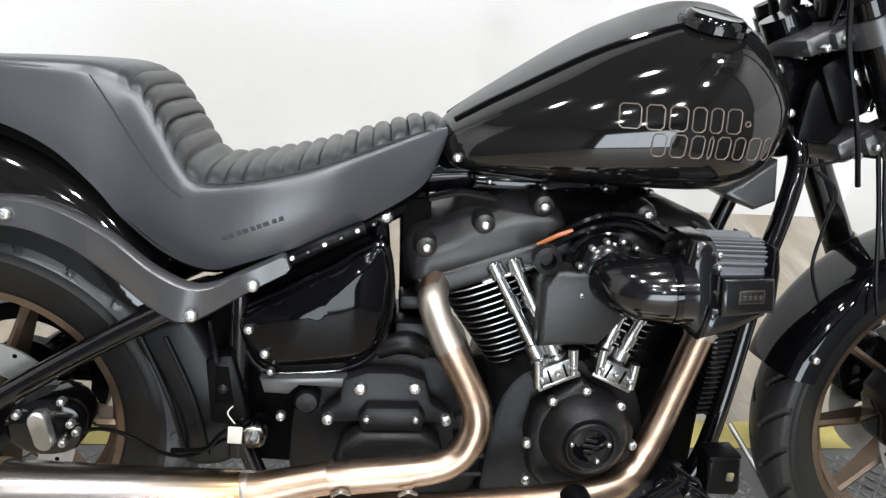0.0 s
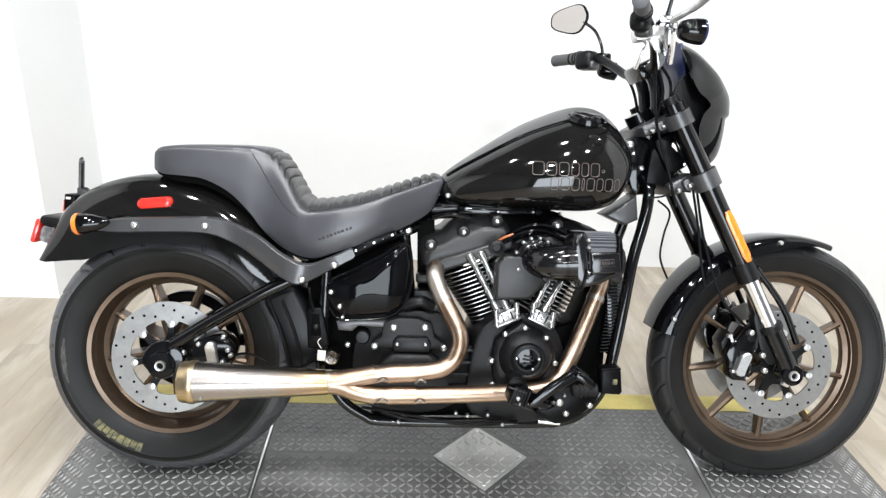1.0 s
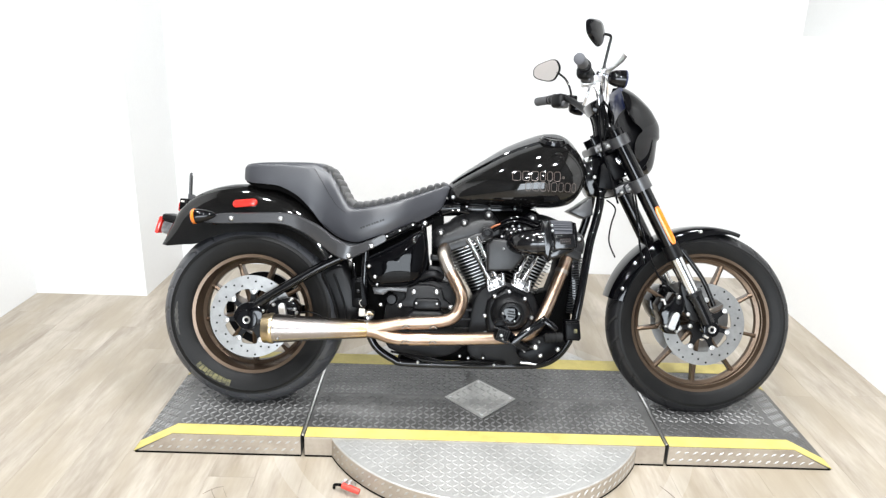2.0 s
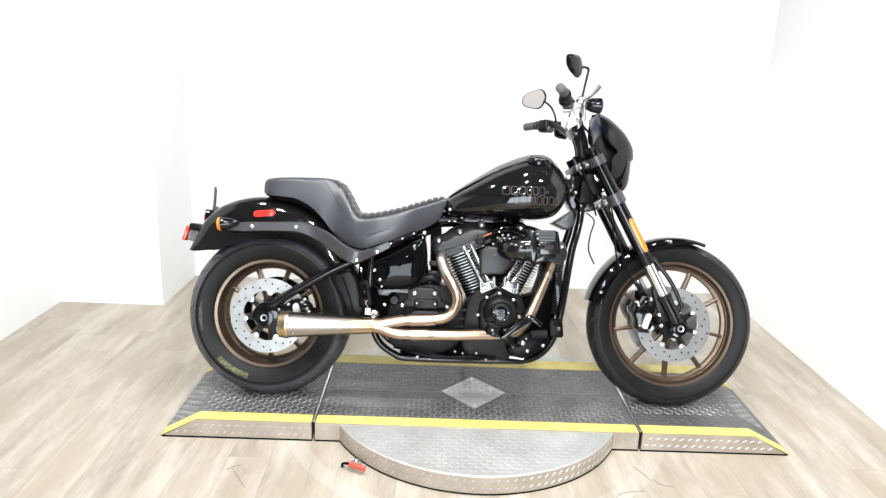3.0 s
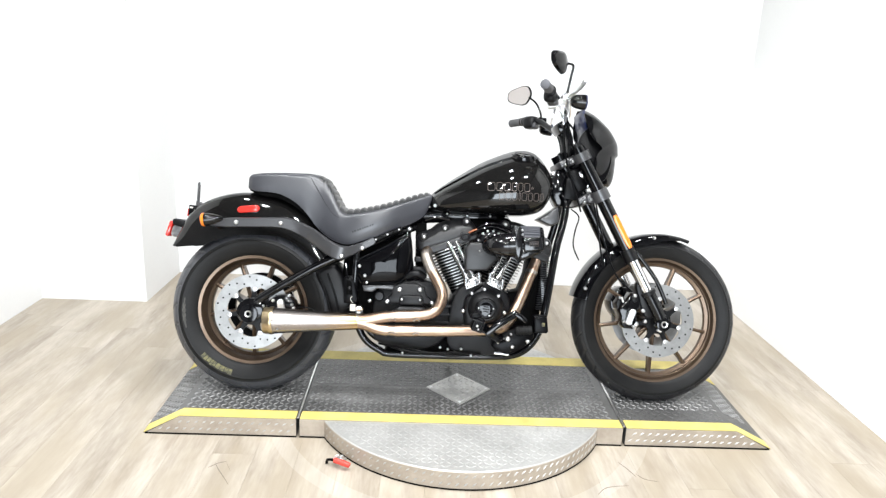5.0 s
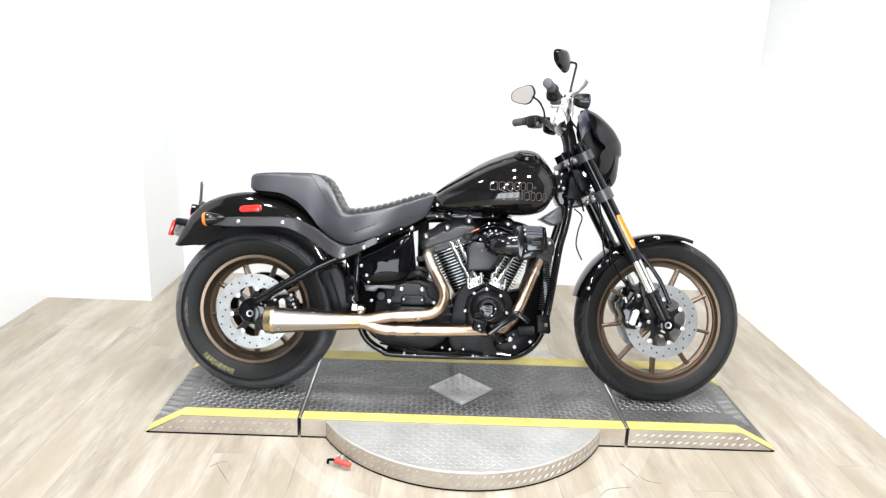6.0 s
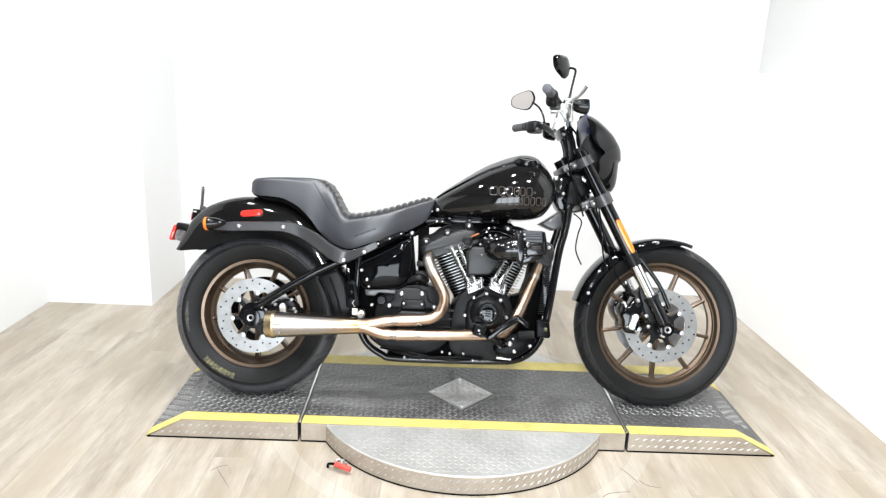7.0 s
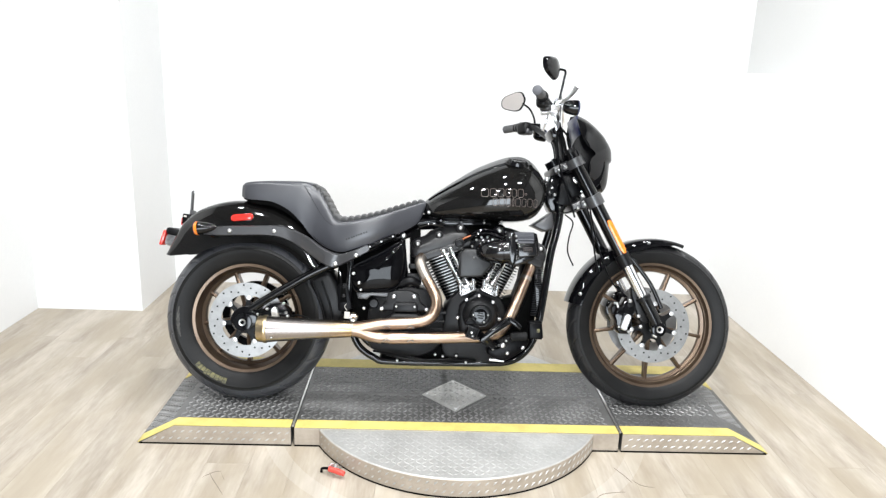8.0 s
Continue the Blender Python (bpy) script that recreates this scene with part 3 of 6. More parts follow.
# ---- the motorcycle ----
LEANED = pose(0, -0.044, 0, -14.9, 0, 0)
bike = thing("motorcycle", "gloss black cruiser motorcycle with bronze wheels leaning on its stand", "motorcycle", LEANED)
RAX, RAZ, FAX, FAZ = -0.801, 0.325, 0.815, 0.330
RAKE = 28.5
HEAD = Vector((0.47, 0, 0.92))
STEER = Matrix.Translation(HEAD) @ Matrix.Rotation(radians(0.8), 4, Vector((-math.sin(radians(RAKE)), 0, math.cos(radians(RAKE))))) @ Matrix.Translation(-HEAD)


def smoothstep(t):
    t = min(1.0, max(0.0, t))
    return t * t * (3 - 2 * t)


# wheels, about their own centre, axle along y
def tyre_mesh(R, half, rim_r, grooves):
    """A tyre with a round tread, sidewalls and slanted grooves cut into the tread."""
    prof = []
    for i in range(49):
        a = -100 + 200 * i / 48
        y = half * math.sin(radians(a))
        deep = (R - rim_r) * 0.52
        r = R - deep + deep * math.cos(radians(a))
        if i in (3, 6, 10, 38, 42, 45):
            y *= 1.018
        prof.append((r, y))
    for r, y in ((rim_r + 0.012, half * 0.86), (rim_r + 0.004, half * 0.80), (rim_r - 0.004, half * 0.70)):
        prof.append((r, y))
        prof.insert(0, (r, -y))
    n = 720
    b = BM()
    rings = []
    for r, y in prof:
        ring = []
        for j in range(n):
            t = j / n
            f = abs(y) / half
            rr = r
            if r > R - 0.055 and grooves:
                u = (t * grooves + (0.9 * f if y > 0 else 0.9 * f + 0.5)) % 1
                if 0.18 < f < 0.93:
                    rr -= 0.0060 * smoothstep((0.085 - abs(u - 0.12)) / 0.04) * smoothstep((f - 0.18) / 0.05)
            ring.append((rr * math.cos(2 * math.pi * t), y, rr * math.sin(2 * math.pi * t)))
        rings.append(ring)
    skin(b, rings, True, False)
    for f in b.faces:
        c = f.calc_center_median()
        if abs(c.y) < half * 0.97 and math.hypot(c.x, c.z) > R - 0.045:
            f.material_index = 1
    return b


def rim_mesh(r, half):
    """A cast rim: two flanges, a dropped well and a thin ring inside."""
    prof = [(r, -half), (r + 0.004, -half + 0.004), (r - 0.004, -half + 0.010), (r - 0.016, -half + 0.014), (r - 0.022, -half * 0.6), (r - 0.026, 0),
            (r - 0.022, half * 0.6), (r - 0.016, half - 0.014), (r - 0.004, half - 0.010), (r + 0.004, half - 0.004), (r, half),
            (r - 0.011, half - 0.002), (r - 0.014, half - 0.008), (r - 0.020, half * 0.62), (r - 0.022, half * 0.35), (r - 0.036, half * 0.24), (r - 0.038, 0.0),
            (r - 0.036, -half * 0.24), (r - 0.022, -half * 0.35), (r - 0.020, -half * 0.62), (r - 0.014, -half + 0.008), (r - 0.011, -half + 0.002)]
    return lathe(BM(), prof, 120, (0, 0, 0), (0, 1, 0), True)


def spoke_mesh(r0, r1, half):
    """One straight cast spoke with a ridge, flaring to its foot at the rim."""
    b = BM()
    rings = []
    for t in (0, 0.15, 0.5, 0.85, 1.0):
        r = r0 + (r1 - r0) * t
        w = 0.0085 - 0.003 * t + 0.012 * max(0, t - 0.8)
        d = half * (0.62 - 0.36 * t)
        rings.append([(r, -d, -w), (r, -d - 0.004, 0), (r, -d, w), (r, d, w), (r, d + 0.004, 0), (r, d, -w)])
    skin(b, rings)
    return mesh_of("spoke", b, BRONZE, 0.5)


def disc_mesh(r, inner, y, arms, base):
    """A drilled floating brake disc: a bright ring with inward lobes for the carrier's buttons."""
    b = BM()
    n = 210
    ring = [(inner, y - 0.002), (r, y - 0.002), (r, y + 0.002), (inner, y + 0.002)]
    vs = []
    for rr, yy in ring:
        row = []
        for j in range(n):
            off = abs((360 * j / n - base + 180 / arms) % (360 / arms) - 180 / arms)
            q = rr - 0.018 * smoothstep((11 - off) / 6) if rr == inner else rr
            row.append(b.verts.new((q * math.cos(2 * math.pi * j / n), yy, q * math.sin(2 * math.pi * j / n))))
        vs.append(row)
    for k in range(4):
        for j in range(n):
            b.faces.new((vs[k][j], vs[k][(j + 1) % n], vs[(k + 1) % 4][(j + 1) % n], vs[(k + 1) % 4][j]))
    return b


def holes_mesh(r, inner, y):
    """The drilled holes' dark bores in the disc's face, set in rows."""
    b = BM()
    for j in range(30):
        a = 2 * math.pi * j / 30
        rr = inner + (r - inner) * (0.28, 0.55, 0.8)[j % 3]
        lathe(b, [(0.0005, 0.0006), (0.0036, 0.0006), (0.0036, -0.003)], 8, (rr * math.cos(a), y, rr * math.sin(a)), (0, -1 if y < 0 else 1, 0))
    return b


def carrier_mesh(inner, y, arms, base):
    """A star: a small hub plate with slim forked arms that reach the buttons."""
    b = BM()
    out = []
    f = 60 / arms / 10
    for k in range(arms):
        for da, rr in ((-26, 0.52), (-17, 0.53), (-10, 0.62), (-7, 0.76), (-7, 0.90), (7, 0.90), (7, 0.76), (10, 0.62), (17, 0.53), (26, 0.52)):
            a = radians(360 / arms * k + da * f + base)
            out.append((inner * rr * math.cos(a), inner * rr * math.sin(a)))
    slab(b, out, y - 0.005, y + 0.005, 0)
    return b


def pulley_mesh(r, y0, y1):
    """A belt pulley: toothed-looking outer band, hub plate and six webs with open windows between them."""
    b = BM()
    lathe(b, [(r - 0.030, y0), (r, y0), (r, y1), (r - 0.030, y1)], 72, (0, 0, 0), (0, 1, 0), True)
    lathe(b, [(0.03, y0), (0.070, y0), (0.070, y1), (0.03, y1)], 48, (0, 0, 0), (0, 1, 0), True)
    for k in range(6):
        box(b, (0, 0, 0), (r - 0.072, y1 - y0, 0.042), 0)
        bmesh.ops.translate(b, verts=b.verts[-8:], vec=((r + 0.044) / 2, (y0 + y1) / 2, 0))
        bmesh.ops.rotate(b, verts=b.verts[-8:], matrix=roty(60 * k + 30), cent=(0, 0, 0))
    return b


def make_wheel(name, R, half, rim_r, rim_half, centre, label, discs, grooves, turn, hub_half, base, m=None):
    loc = Matrix.Translation(centre)
    hub = lathe(BM(), [(0.014, -hub_half - 0.004), (0.030, -hub_half), (0.046, -hub_half * 0.8), (0.040, -hub_half * 0.4), (0.040, hub_half * 0.4), (0.046, hub_half * 0.8), (0.030, hub_half)],
                40, (0, 0, 0), (0, 1, 0))
    w = part(name, hub, BRONZE, bike, label, m @ loc if m is not None else loc)
    part("tyre", tyre_mesh(R, half, rim_r, grooves), [RUBBER, TREAD if half > 0.08 else TREADF], w, "black rubber tyre with slanted grooves", angle=0.5)
    part("rim", rim_mesh(rim_r, rim_half), BRONZE, w, "bronze cast rim")
    sm = spoke_mesh(0.040, rim_r - 0.030, rim_half)
    for k in range(9):
        part("spoke", sm, None, w, m=Matrix.Rotation(radians(turn + 40 * k), 4, "Y"))
    for dr, inner, y, dz in discs:
        low = Matrix.Translation((0, 0, dz))
        part("brake_disc", disc_mesh(dr, inner, y, 7, base), DISCM, w, "drilled bright steel brake disc", low)
        part("disc_carrier", carrier_mesh(inner, y, 7, base), SATIN, w, "black star-shaped disc carrier", low)
        btn = mesh_of("disc_button", lathe(BM(), [(0.0035, 0.004), (0.004, 0.006), (0.0085, 0.005), (0.0095, -0.003)], 12, (inner - 0.011, y + math.copysign(0.003, y), 0), (0, -1 if y < 0 else 1, 0)), ALU)
        for k in range(7):
            part("disc_button", btn, None, w, m=low @ Matrix.Rotation(radians(-360 / 7 * k - base), 4, "Y"))
        part("disc_hole", holes_mesh(dr, inner, y - 0.002 if y < 0 else y + 0.002), DARK, w, m=low, kind="stuff")
    return w


rear = make_wheel("rear_wheel", 0.327, 0.092, 0.214, 0.070, (RAX, 0, RAZ - 0.003), "bronze nine-spoke rear wheel", [(0.147, 0.099, -0.078, -0.007)], 24, 10, 0.085, 86)
part("belt_pulley", pulley_mesh(0.138, 0.080, 0.104), PLASTIC, rear, "black belt pulley with open windows")
front = make_wheel("front_wheel", 0.336, 0.057, 0.254, 0.042, (FAX, 0, FAZ), "bronze nine-spoke front wheel", [(0.148, 0.100, -0.068, 0.0), (0.148, 0.100, 0.068, 0.0)], 26, 12, 0.062, 35, STEER)

# faded marks on the rear tyre's sidewall
b = BM()
rng = random.Random(3)
a = 224
while a < 253:
    w = rng.uniform(2.0, 3.8)
    h = rng.uniform(0.017, 0.022)
    ring = []
    for s in (0, 1):
        t = radians(a + s * w)
        for rr in (0.246, 0.246 + h):
            ring.append(b.verts.new((rr * math.cos(t), -0.0905 - (rr - 0.246) * 0.16, rr * math.sin(t))))
    top = bmesh.ops.extrude_face_region(b, geom=[b.faces.new((ring[0], ring[1], ring[3], ring[2]))])
    bmesh.ops.translate(b, verts=[v for v in top["geom"] if isinstance(v, bmesh.types.BMVert)], vec=(0, 0.004, 0))
    a += w + 0.5
part("sidewall_mark", b, MARK, rear, "faded yellow marking", kind="stuff")

b = BM()
ring = []
for i in range(13):
    u = i / 12
    t = radians(171 + 26 * u)
    half = 0.0015 + 0.0055 * math.sin(math.pi * u) * (1 if i % 2 else 0.6)
    ring.append([((0.262 + k) * math.cos(t), -0.0915 - (k + 0.016) * 0.05 + d, (0.262 + k) * math.sin(t)) for k, d in ((-half, 0), (half, 0), (half, 0.003), (-half, 0.003))])
skin(b, ring)
part("sidewall_scuff", b, SCUFF, rear, "pale grey rubbed patch")

# axle ends
part("axle_eye", lathe(BM(), [(0.020, 0.004), (0.033, 0.003), (0.037, -0.003), (0.037, -0.03)], 32, (RAX, -0.143, RAZ - 0.012)), FRAME, bike, "black swingarm axle eye")
for x, z, y, m in ((RAX, RAZ - 0.012, -0.150, None), (FAX - 0.002, FAZ - 0.006, -0.152, STEER)):
    b = lathe(BM(), [(0.005, -0.012), (0.009, 0.002), (0.012, 0.003), (0.014, -0.004), (0.019, -0.005), (0.0195, -0.012), (0.023, -0.013), (0.0235, -0.06)], 24, (x, y, z))
    part("axle_nut", b, ALU, bike, "chrome axle nut", m)


# rear fender
def fender_shell(bm, crown, skirt, half, thick=0.003, n=14):
    rings = []
    for (cx, cz), (sx, sz) in zip(crown, skirt):
        ring = []
        for j in range(n + 1):
            a = math.pi * j / n
            y = -half * math.copysign(abs(math.cos(a)) ** 0.55, math.cos(a))
            f = math.sin(a) ** 0.55
            ring.append((sx + (cx - sx) * f, y, sz + (cz - sz) * f))
        rings.append(ring)
    skin(bm, rings, False, False)
    bmesh.ops.recalc_face_normals(bm, faces=bm.faces)
    bmesh.ops.solidify(bm, geom=bm.faces[:], thickness=thick)
    return bm


crown = smooth([(-1.119, 0.566), (-1.095, 0.631), (-1.058, 0.700), (-0.996, 0.748), (-0.905, 0.779), (-0.805, 0.786), (-0.705, 0.764), (-0.610, 0.712), (-0.545, 0.645), (-0.505, 0.560)], 5)
skirt = smooth([(-1.090, 0.560), (-1.030, 0.566), (-0.990, 0.570), (-0.945, 0.590), (-0.880, 0.610), (-0.800, 0.617), (-0.700, 0.613), (-0.640, 0.588), (-0.590, 0.550), (-0.540, 0.520)], 5)
part("rear_fender", fender_shell(BM(), crown, skirt, 0.112), TANKP, bike, "gloss black rear fender")


# fender struts
def strut(side):
    """A tapering strap with rounded edges; the near one swings outwards round the seat."""
    top = smooth([(-0.968, 0.664), (-0.900, 0.684), (-0.797, 0.690), (-0.690, 0.694), (-0.640, 0.688), (-0.560, 0.655), (-0.495, 0.613), (-0.438, 0.592), (-0.384, 0.607), (-0.332, 0.632)], 6)
    bot = smooth([(-0.968, 0.654), (-0.900, 0.648), (-0.797, 0.652), (-0.690, 0.652), (-0.623, 0.630), (-0.557, 0.592), (-0.495, 0.552), (-0.452, 0.540), (-0.383, 0.573), (-0.322, 0.606)], 6)
    rings = []
    for i in range(len(top)):
        (xt, zt), (xb2, zb2) = top[i], bot[i]
        x = (xt + xb2) / 2
        y = 0.134
        if side < 0:
            out = smoothstep((x + 0.64) / 0.19) * 0.045 - smoothstep((x + 0.46) / 0.10) * 0.034
            y = -0.136 - out
        e = 0.7 if i in (0, len(top) - 1) else 1.0
        mx, mz = (xt + xb2) / 2, (zt + zb2) / 2
        hx, hz = (xt - xb2) / 2 * e, (zt - zb2) / 2 * e
        rings.append([(mx + hx * a, y + 0.014 * c, mz + hz * a) for a, c in ((-0.80, -1), (0.80, -1), (0.95, -0.72), (1, -0.3), (1, 0.3), (0.95, 0.72), (0.80, 1), (-0.80, 1), (-0.95, 0.72), (-1, 0.3), (-1, -0.3), (-0.95, -0.72))])
    b = BM()
    skin(b, rings)
    return b


for side in (-1, 1):
    st = part("fender_strut", strut(side), STRUT, bike, "satin black fender strut", Matrix.Translation((0, 0, -0.006)))
    if side < 0:
        for x, y, z in ((-0.857, -0.152, 0.669), (-0.688, -0.152, 0.672), (-0.373, -0.167, 0.588), (-0.447, -0.198, 0.555)):
            bolt(st, x, y, z, 0.010)

# marker, turn signals, tail lamp, plate bracket
b = BM()
rings = []
for y, k in ((-0.100, 1.0), (-0.114, 1.0), (-0.118, 0.93), (-0.1195, 0.8)):
    ring = []
    for j in range(28):
        a = 2 * math.pi * j / 28
        cx = math.copysign(0.029, math.cos(a))
        ring.append((-0.822 + (cx + 0.0135 * math.cos(a)) * k, y, 0.716 + 0.0135 * math.sin(a) * k + 0.10 * (cx + 0.013 * math.cos(a))))
    rings.append(ring)
skin(b, rings)
part("side_marker", b, RED, bike, "red oval side marker lens")
for s in (-1, 1):
    y = s * 0.212
    body = part("turn_signal", lathe(BM(), [(0.005, 0.072), (0.011, 0.062), (0.019, 0.040), (0.0235, 0.018), (0.0245, 0.0)], 24, (-0.962, y, 0.667), (0.995, 0, 0.10)), GLOSS, bike, "gloss black bullet turn signal")
    part("amber_lens", lathe(BM(), [(0.0255, 0.005), (0.0255, -0.002), (0.022, -0.007), (0.012, -0.010), (0.002, -0.011)], 24, (-0.962, y, 0.667), (0.995, 0, 0.10)), AMBER, body, "amber lens")
    part("stalk", tube(BM(), [(-0.945, y, 0.670), (-0.94, s * 0.12, 0.670)], 0.009, 10, 1), PLASTIC, body)
tail = part("tail_lamp", box(BM(), (-1.100, 0, 0.654), (0.072, 0.10, 0.026), 0.010, roty(8)), SATIN, bike, "tail lamp in a dark housing")
part("lens", box(BM(), (-1.146, 0, 0.630), (0.014, 0.100, 0.064), 0.006, roty(17)), RED, tail, "red tail lens")
part("clear_lens", box(BM(), (-1.110, 0, 0.618), (0.062, 0.092, 0.050), 0.014, roty(14)), CLEAR, tail, "clear lower lens")
br = part("plate_bracket", box(BM(), (-1.049, -0.010, 0.765), (0.006, 0.005, 0.094), 0.002, roty(2)), STRUT, bike, "satin black licence plate bracket")
part("bracket_arm", box(BM(), (-1.049, 0.010, 0.765), (0.006, 0.005, 0.094), 0.002, roty(2)), STRUT, br)
part("plate_back", box(BM(), (-1.049, 0.0, 0.772), (0.003, 0.020, 0.070), 0.0015, roty(2)), PLASTIC, br)
part("bracket_tip", tube(BM(), [(-1.047, 0, 0.805), (-1.050, 0, 0.814), (-1.044, 0, 0.818)], 0.004, 8), STRUT, br)
for s in (-1, 1):
    part("bracket_brace", slab(BM(), [(-1.052, 0.742), (-1.044, 0.742), (-1.012, 0.722), (-1.016, 0.716), (-1.052, 0.708)], s * 0.018 - 0.002, s * 0.018 + 0.002, 0.001), STRUT, br)
bolt(br, -1.034, -0.021, 0.722, 0.005)
bolt(br, -1.046, -0.021, 0.708, 0.005)
part("reflector_frame", box(BM(), (-1.058, 0, 0.705), (0.028, 0.10, 0.042), 0.004, roty(5)), PLASTIC, br, "black reflector housing")
part("reflector", box(BM(), (-1.074, 0, 0.696), (0.008, 0.085, 0.030), 0.003, roty(5)), RED, br, "red reflector")
part("reflector_label", box(BM(), (-1.060, -0.0505, 0.716), (0.012, 0.002, 0.006), 0.0005, roty(5), 1), TAPE, br)

# seat
TOP = [(-0.829, 0.808), (-0.828, 0.836), (-0.819, 0.854), (-0.785, 0.861), (-0.725, 0.865), (-0.64, 0.867), (-0.575, 0.866), (-0.548, 0.860), (-0.525, 0.848), (-0.500, 0.811), (-0.475, 0.765), (-0.458, 0.741), (-0.435, 0.734),
       (-0.38, 0.741), (-0.30, 0.760), (-0.22, 0.787), (-0.16, 0.807), (-0.128, 0.812), (-0.112, 0.804)]
BOT = [(-0.829, 0.798), (-0.80, 0.788), (-0.75, 0.785), (-0.70, 0.778), (-0.64, 0.748), (-0.59, 0.700), (-0.555, 0.655), (-0.50, 0.612), (-0.435, 0.593), (-0.37, 0.612), (-0.26, 0.652), (-0.175, 0.692), (-0.135, 0.725), (-0.112, 0.780)]
WID = [(-0.829, 0.092), (-0.822, 0.104), (-0.80, 0.113), (-0.74, 0.118), (-0.62, 0.120), (-0.54, 0.122), (-0.46, 0.140), (-0.36, 0.152), (-0.27, 0.140), (-0.19, 0.105), (-0.135, 0.082), (-0.112, 0.072)]
TOPS, BOTS, WIDS = smooth(TOP, 8), smooth(BOT, 8), smooth(WID, 8)


def seat_mesh():
    b = BM()
    line = []
    for p, q in zip(TOPS, TOPS[1:]):
        d = math.dist(p, q)
        k = max(1, int(d / 0.0022))
        line += [(p[0] + (q[0] - p[0]) * i / k, p[1] + (q[1] - p[1]) * i / k) for i in range(k)]
    line.append(TOPS[-1])
    rings, s = [], 0.0
    for i, (x, z) in enumerate(line):
        if i:
            s += math.dist(line[i - 1], line[i])
        zb, w = at(BOTS, x), at(WIDS, x)
        h = z - zb
        d = Vector(line[min(i + 1, len(line) - 1)]) - Vector(line[max(i - 1, 0)])
        d.normalize()
        nx, nz = -d[1], d[0]
        pleat = 0.0
        if -0.553 < x < -0.125:
            pleat = 0.013 * (abs(math.sin(math.pi * s / 0.0258)) ** 0.30 - 0.93)
        k = smoothstep((-0.54 - x) / 0.06)
        half = [(w * (0.93 + 0.04 * k), zb), (w, zb + h * 0.28), (w, zb + h * 0.60), (w * (0.97 + 0.015 * k), zb + h * (0.78 + 0.05 * k)), (w * (0.90 + 0.05 * k), z - 0.018 + 0.008 * k - h * 0.03),
                (w * (0.78 + 0.08 * k), z - 0.009 + 0.005 * k), (w * 0.5, z - 0.001), (w * 0.2, z)]
        half = smooth(half, 3)
        ring = []
        for y, zz in half:
            f = pleat * min(1.0, max(0.0, (0.915 - y / w) / 0.05))
            ring.append((x + nx * f, -y, zz + nz * f))
        rings.append(ring + [(px, -py, pz) for px, py, pz in ring[::-1]])
    skin(b, rings)
    for f in b.faces:
        c = f.calc_center_median()
        if -0.553 < c.x < -0.125 and abs(c.y) < 0.9 * at(WIDS, c.x) and c.z > at(BOTS, c.x) + 0.02:
            f.material_index = 1
    return b


def panel_edge(x, s):
    z, zb, w = at(TOPS, x), at(BOTS, x), at(WIDS, x)
    return (x, s * w * 0.905, z - 0.0175 - (z - zb) * 0.03)


seat = part("seat", seat_mesh(), [LEATHER, PLEAT], bike, "black stepped vinyl seat with channel-stitched pleats", angle=0.9)
# welt along the pleated panel, and the seat's dark base edge
for s in (-1, 1):
    b = BM()
    skin(b, [[(x, s * (w0 - 0.014), z + 0.006), (x, s * w0, z + 0.006), (x, s * (w0 - 0.004), z - low), (x, s * (w0 - 0.018), z - low)]
             for x, z in BOTS[3:-6:2] for w0 in [at(WIDS, x) * 0.94] for low in [0.005 + 0.012 * smoothstep((-0.56 - x) / 0.08) * smoothstep((x + 0.825) / 0.07)]])
    part("base_edge", b, DARK, seat, "black plastic seat base")
    line = [(-0.583, 0.846), (-0.561, 0.810), (-0.529, 0.757), (-0.498, 0.716), (-0.468, 0.694)]
    part("side_seam", tube(BM(), [(x, s * (at(WIDS, x) * 0.998 + 0.0006), z) for x, z in smooth(line, 5)], 0.0010, 6, 1), STITCH, seat, "thin sewn side seam")
    part("panel_seam", tube(BM(), [panel_edge(-0.44 + 0.3 * i / 20, s) for i in range(21)], 0.0018, 6, 1), STITCH, seat, "stitched seam along the pleated panel")
b = BM()
rng = random.Random(8)
x = -0.412
for k in range(9):
    w = rng.uniform(0.006, 0.009)
    z = 0.643 + (x + 0.412) * 0.40
    box(b, (x, -at(WIDS, x) * 1.003, z), (w, 0.0012, 0.0065), 0.0004, roty(-21), 1)
    x += w + 0.002
part("maker_mark", b, STITCH, seat, "dark embossed wordmark", kind="stuff")
bolt(bike, -0.196, -0.072, 0.664, 0.0135, ALU, h=0.010)

# fuel tank
TT = smooth([(-0.124, 0.784), (-0.112, 0.807), (-0.085, 0.831), (-0.042, 0.862), (0.07, 0.935), (0.137, 0.968), (0.204, 0.993), (0.250, 1.000), (0.285, 0.994), (0.317, 0.974), (0.342, 0.939), (0.357, 0.901), (0.362, 0.874)], 6)
TB = smooth([(-0.124, 0.770), (-0.112, 0.752), (-0.085, 0.737), (0.02, 0.732), (0.177, 0.730), (0.262, 0.732), (0.315, 0.750), (0.347, 0.792), (0.359, 0.832), (0.362, 0.855)], 6)
TW = smooth([(-0.124, 0.025), (-0.112, 0.070), (-0.085, 0.108), (-0.02, 0.145), (0.08, 0.186), (0.18, 0.206), (0.25, 0.203), (0.30, 0.190), (0.342, 0.165), (0.358, 0.130), (0.362, 0.09)], 6)


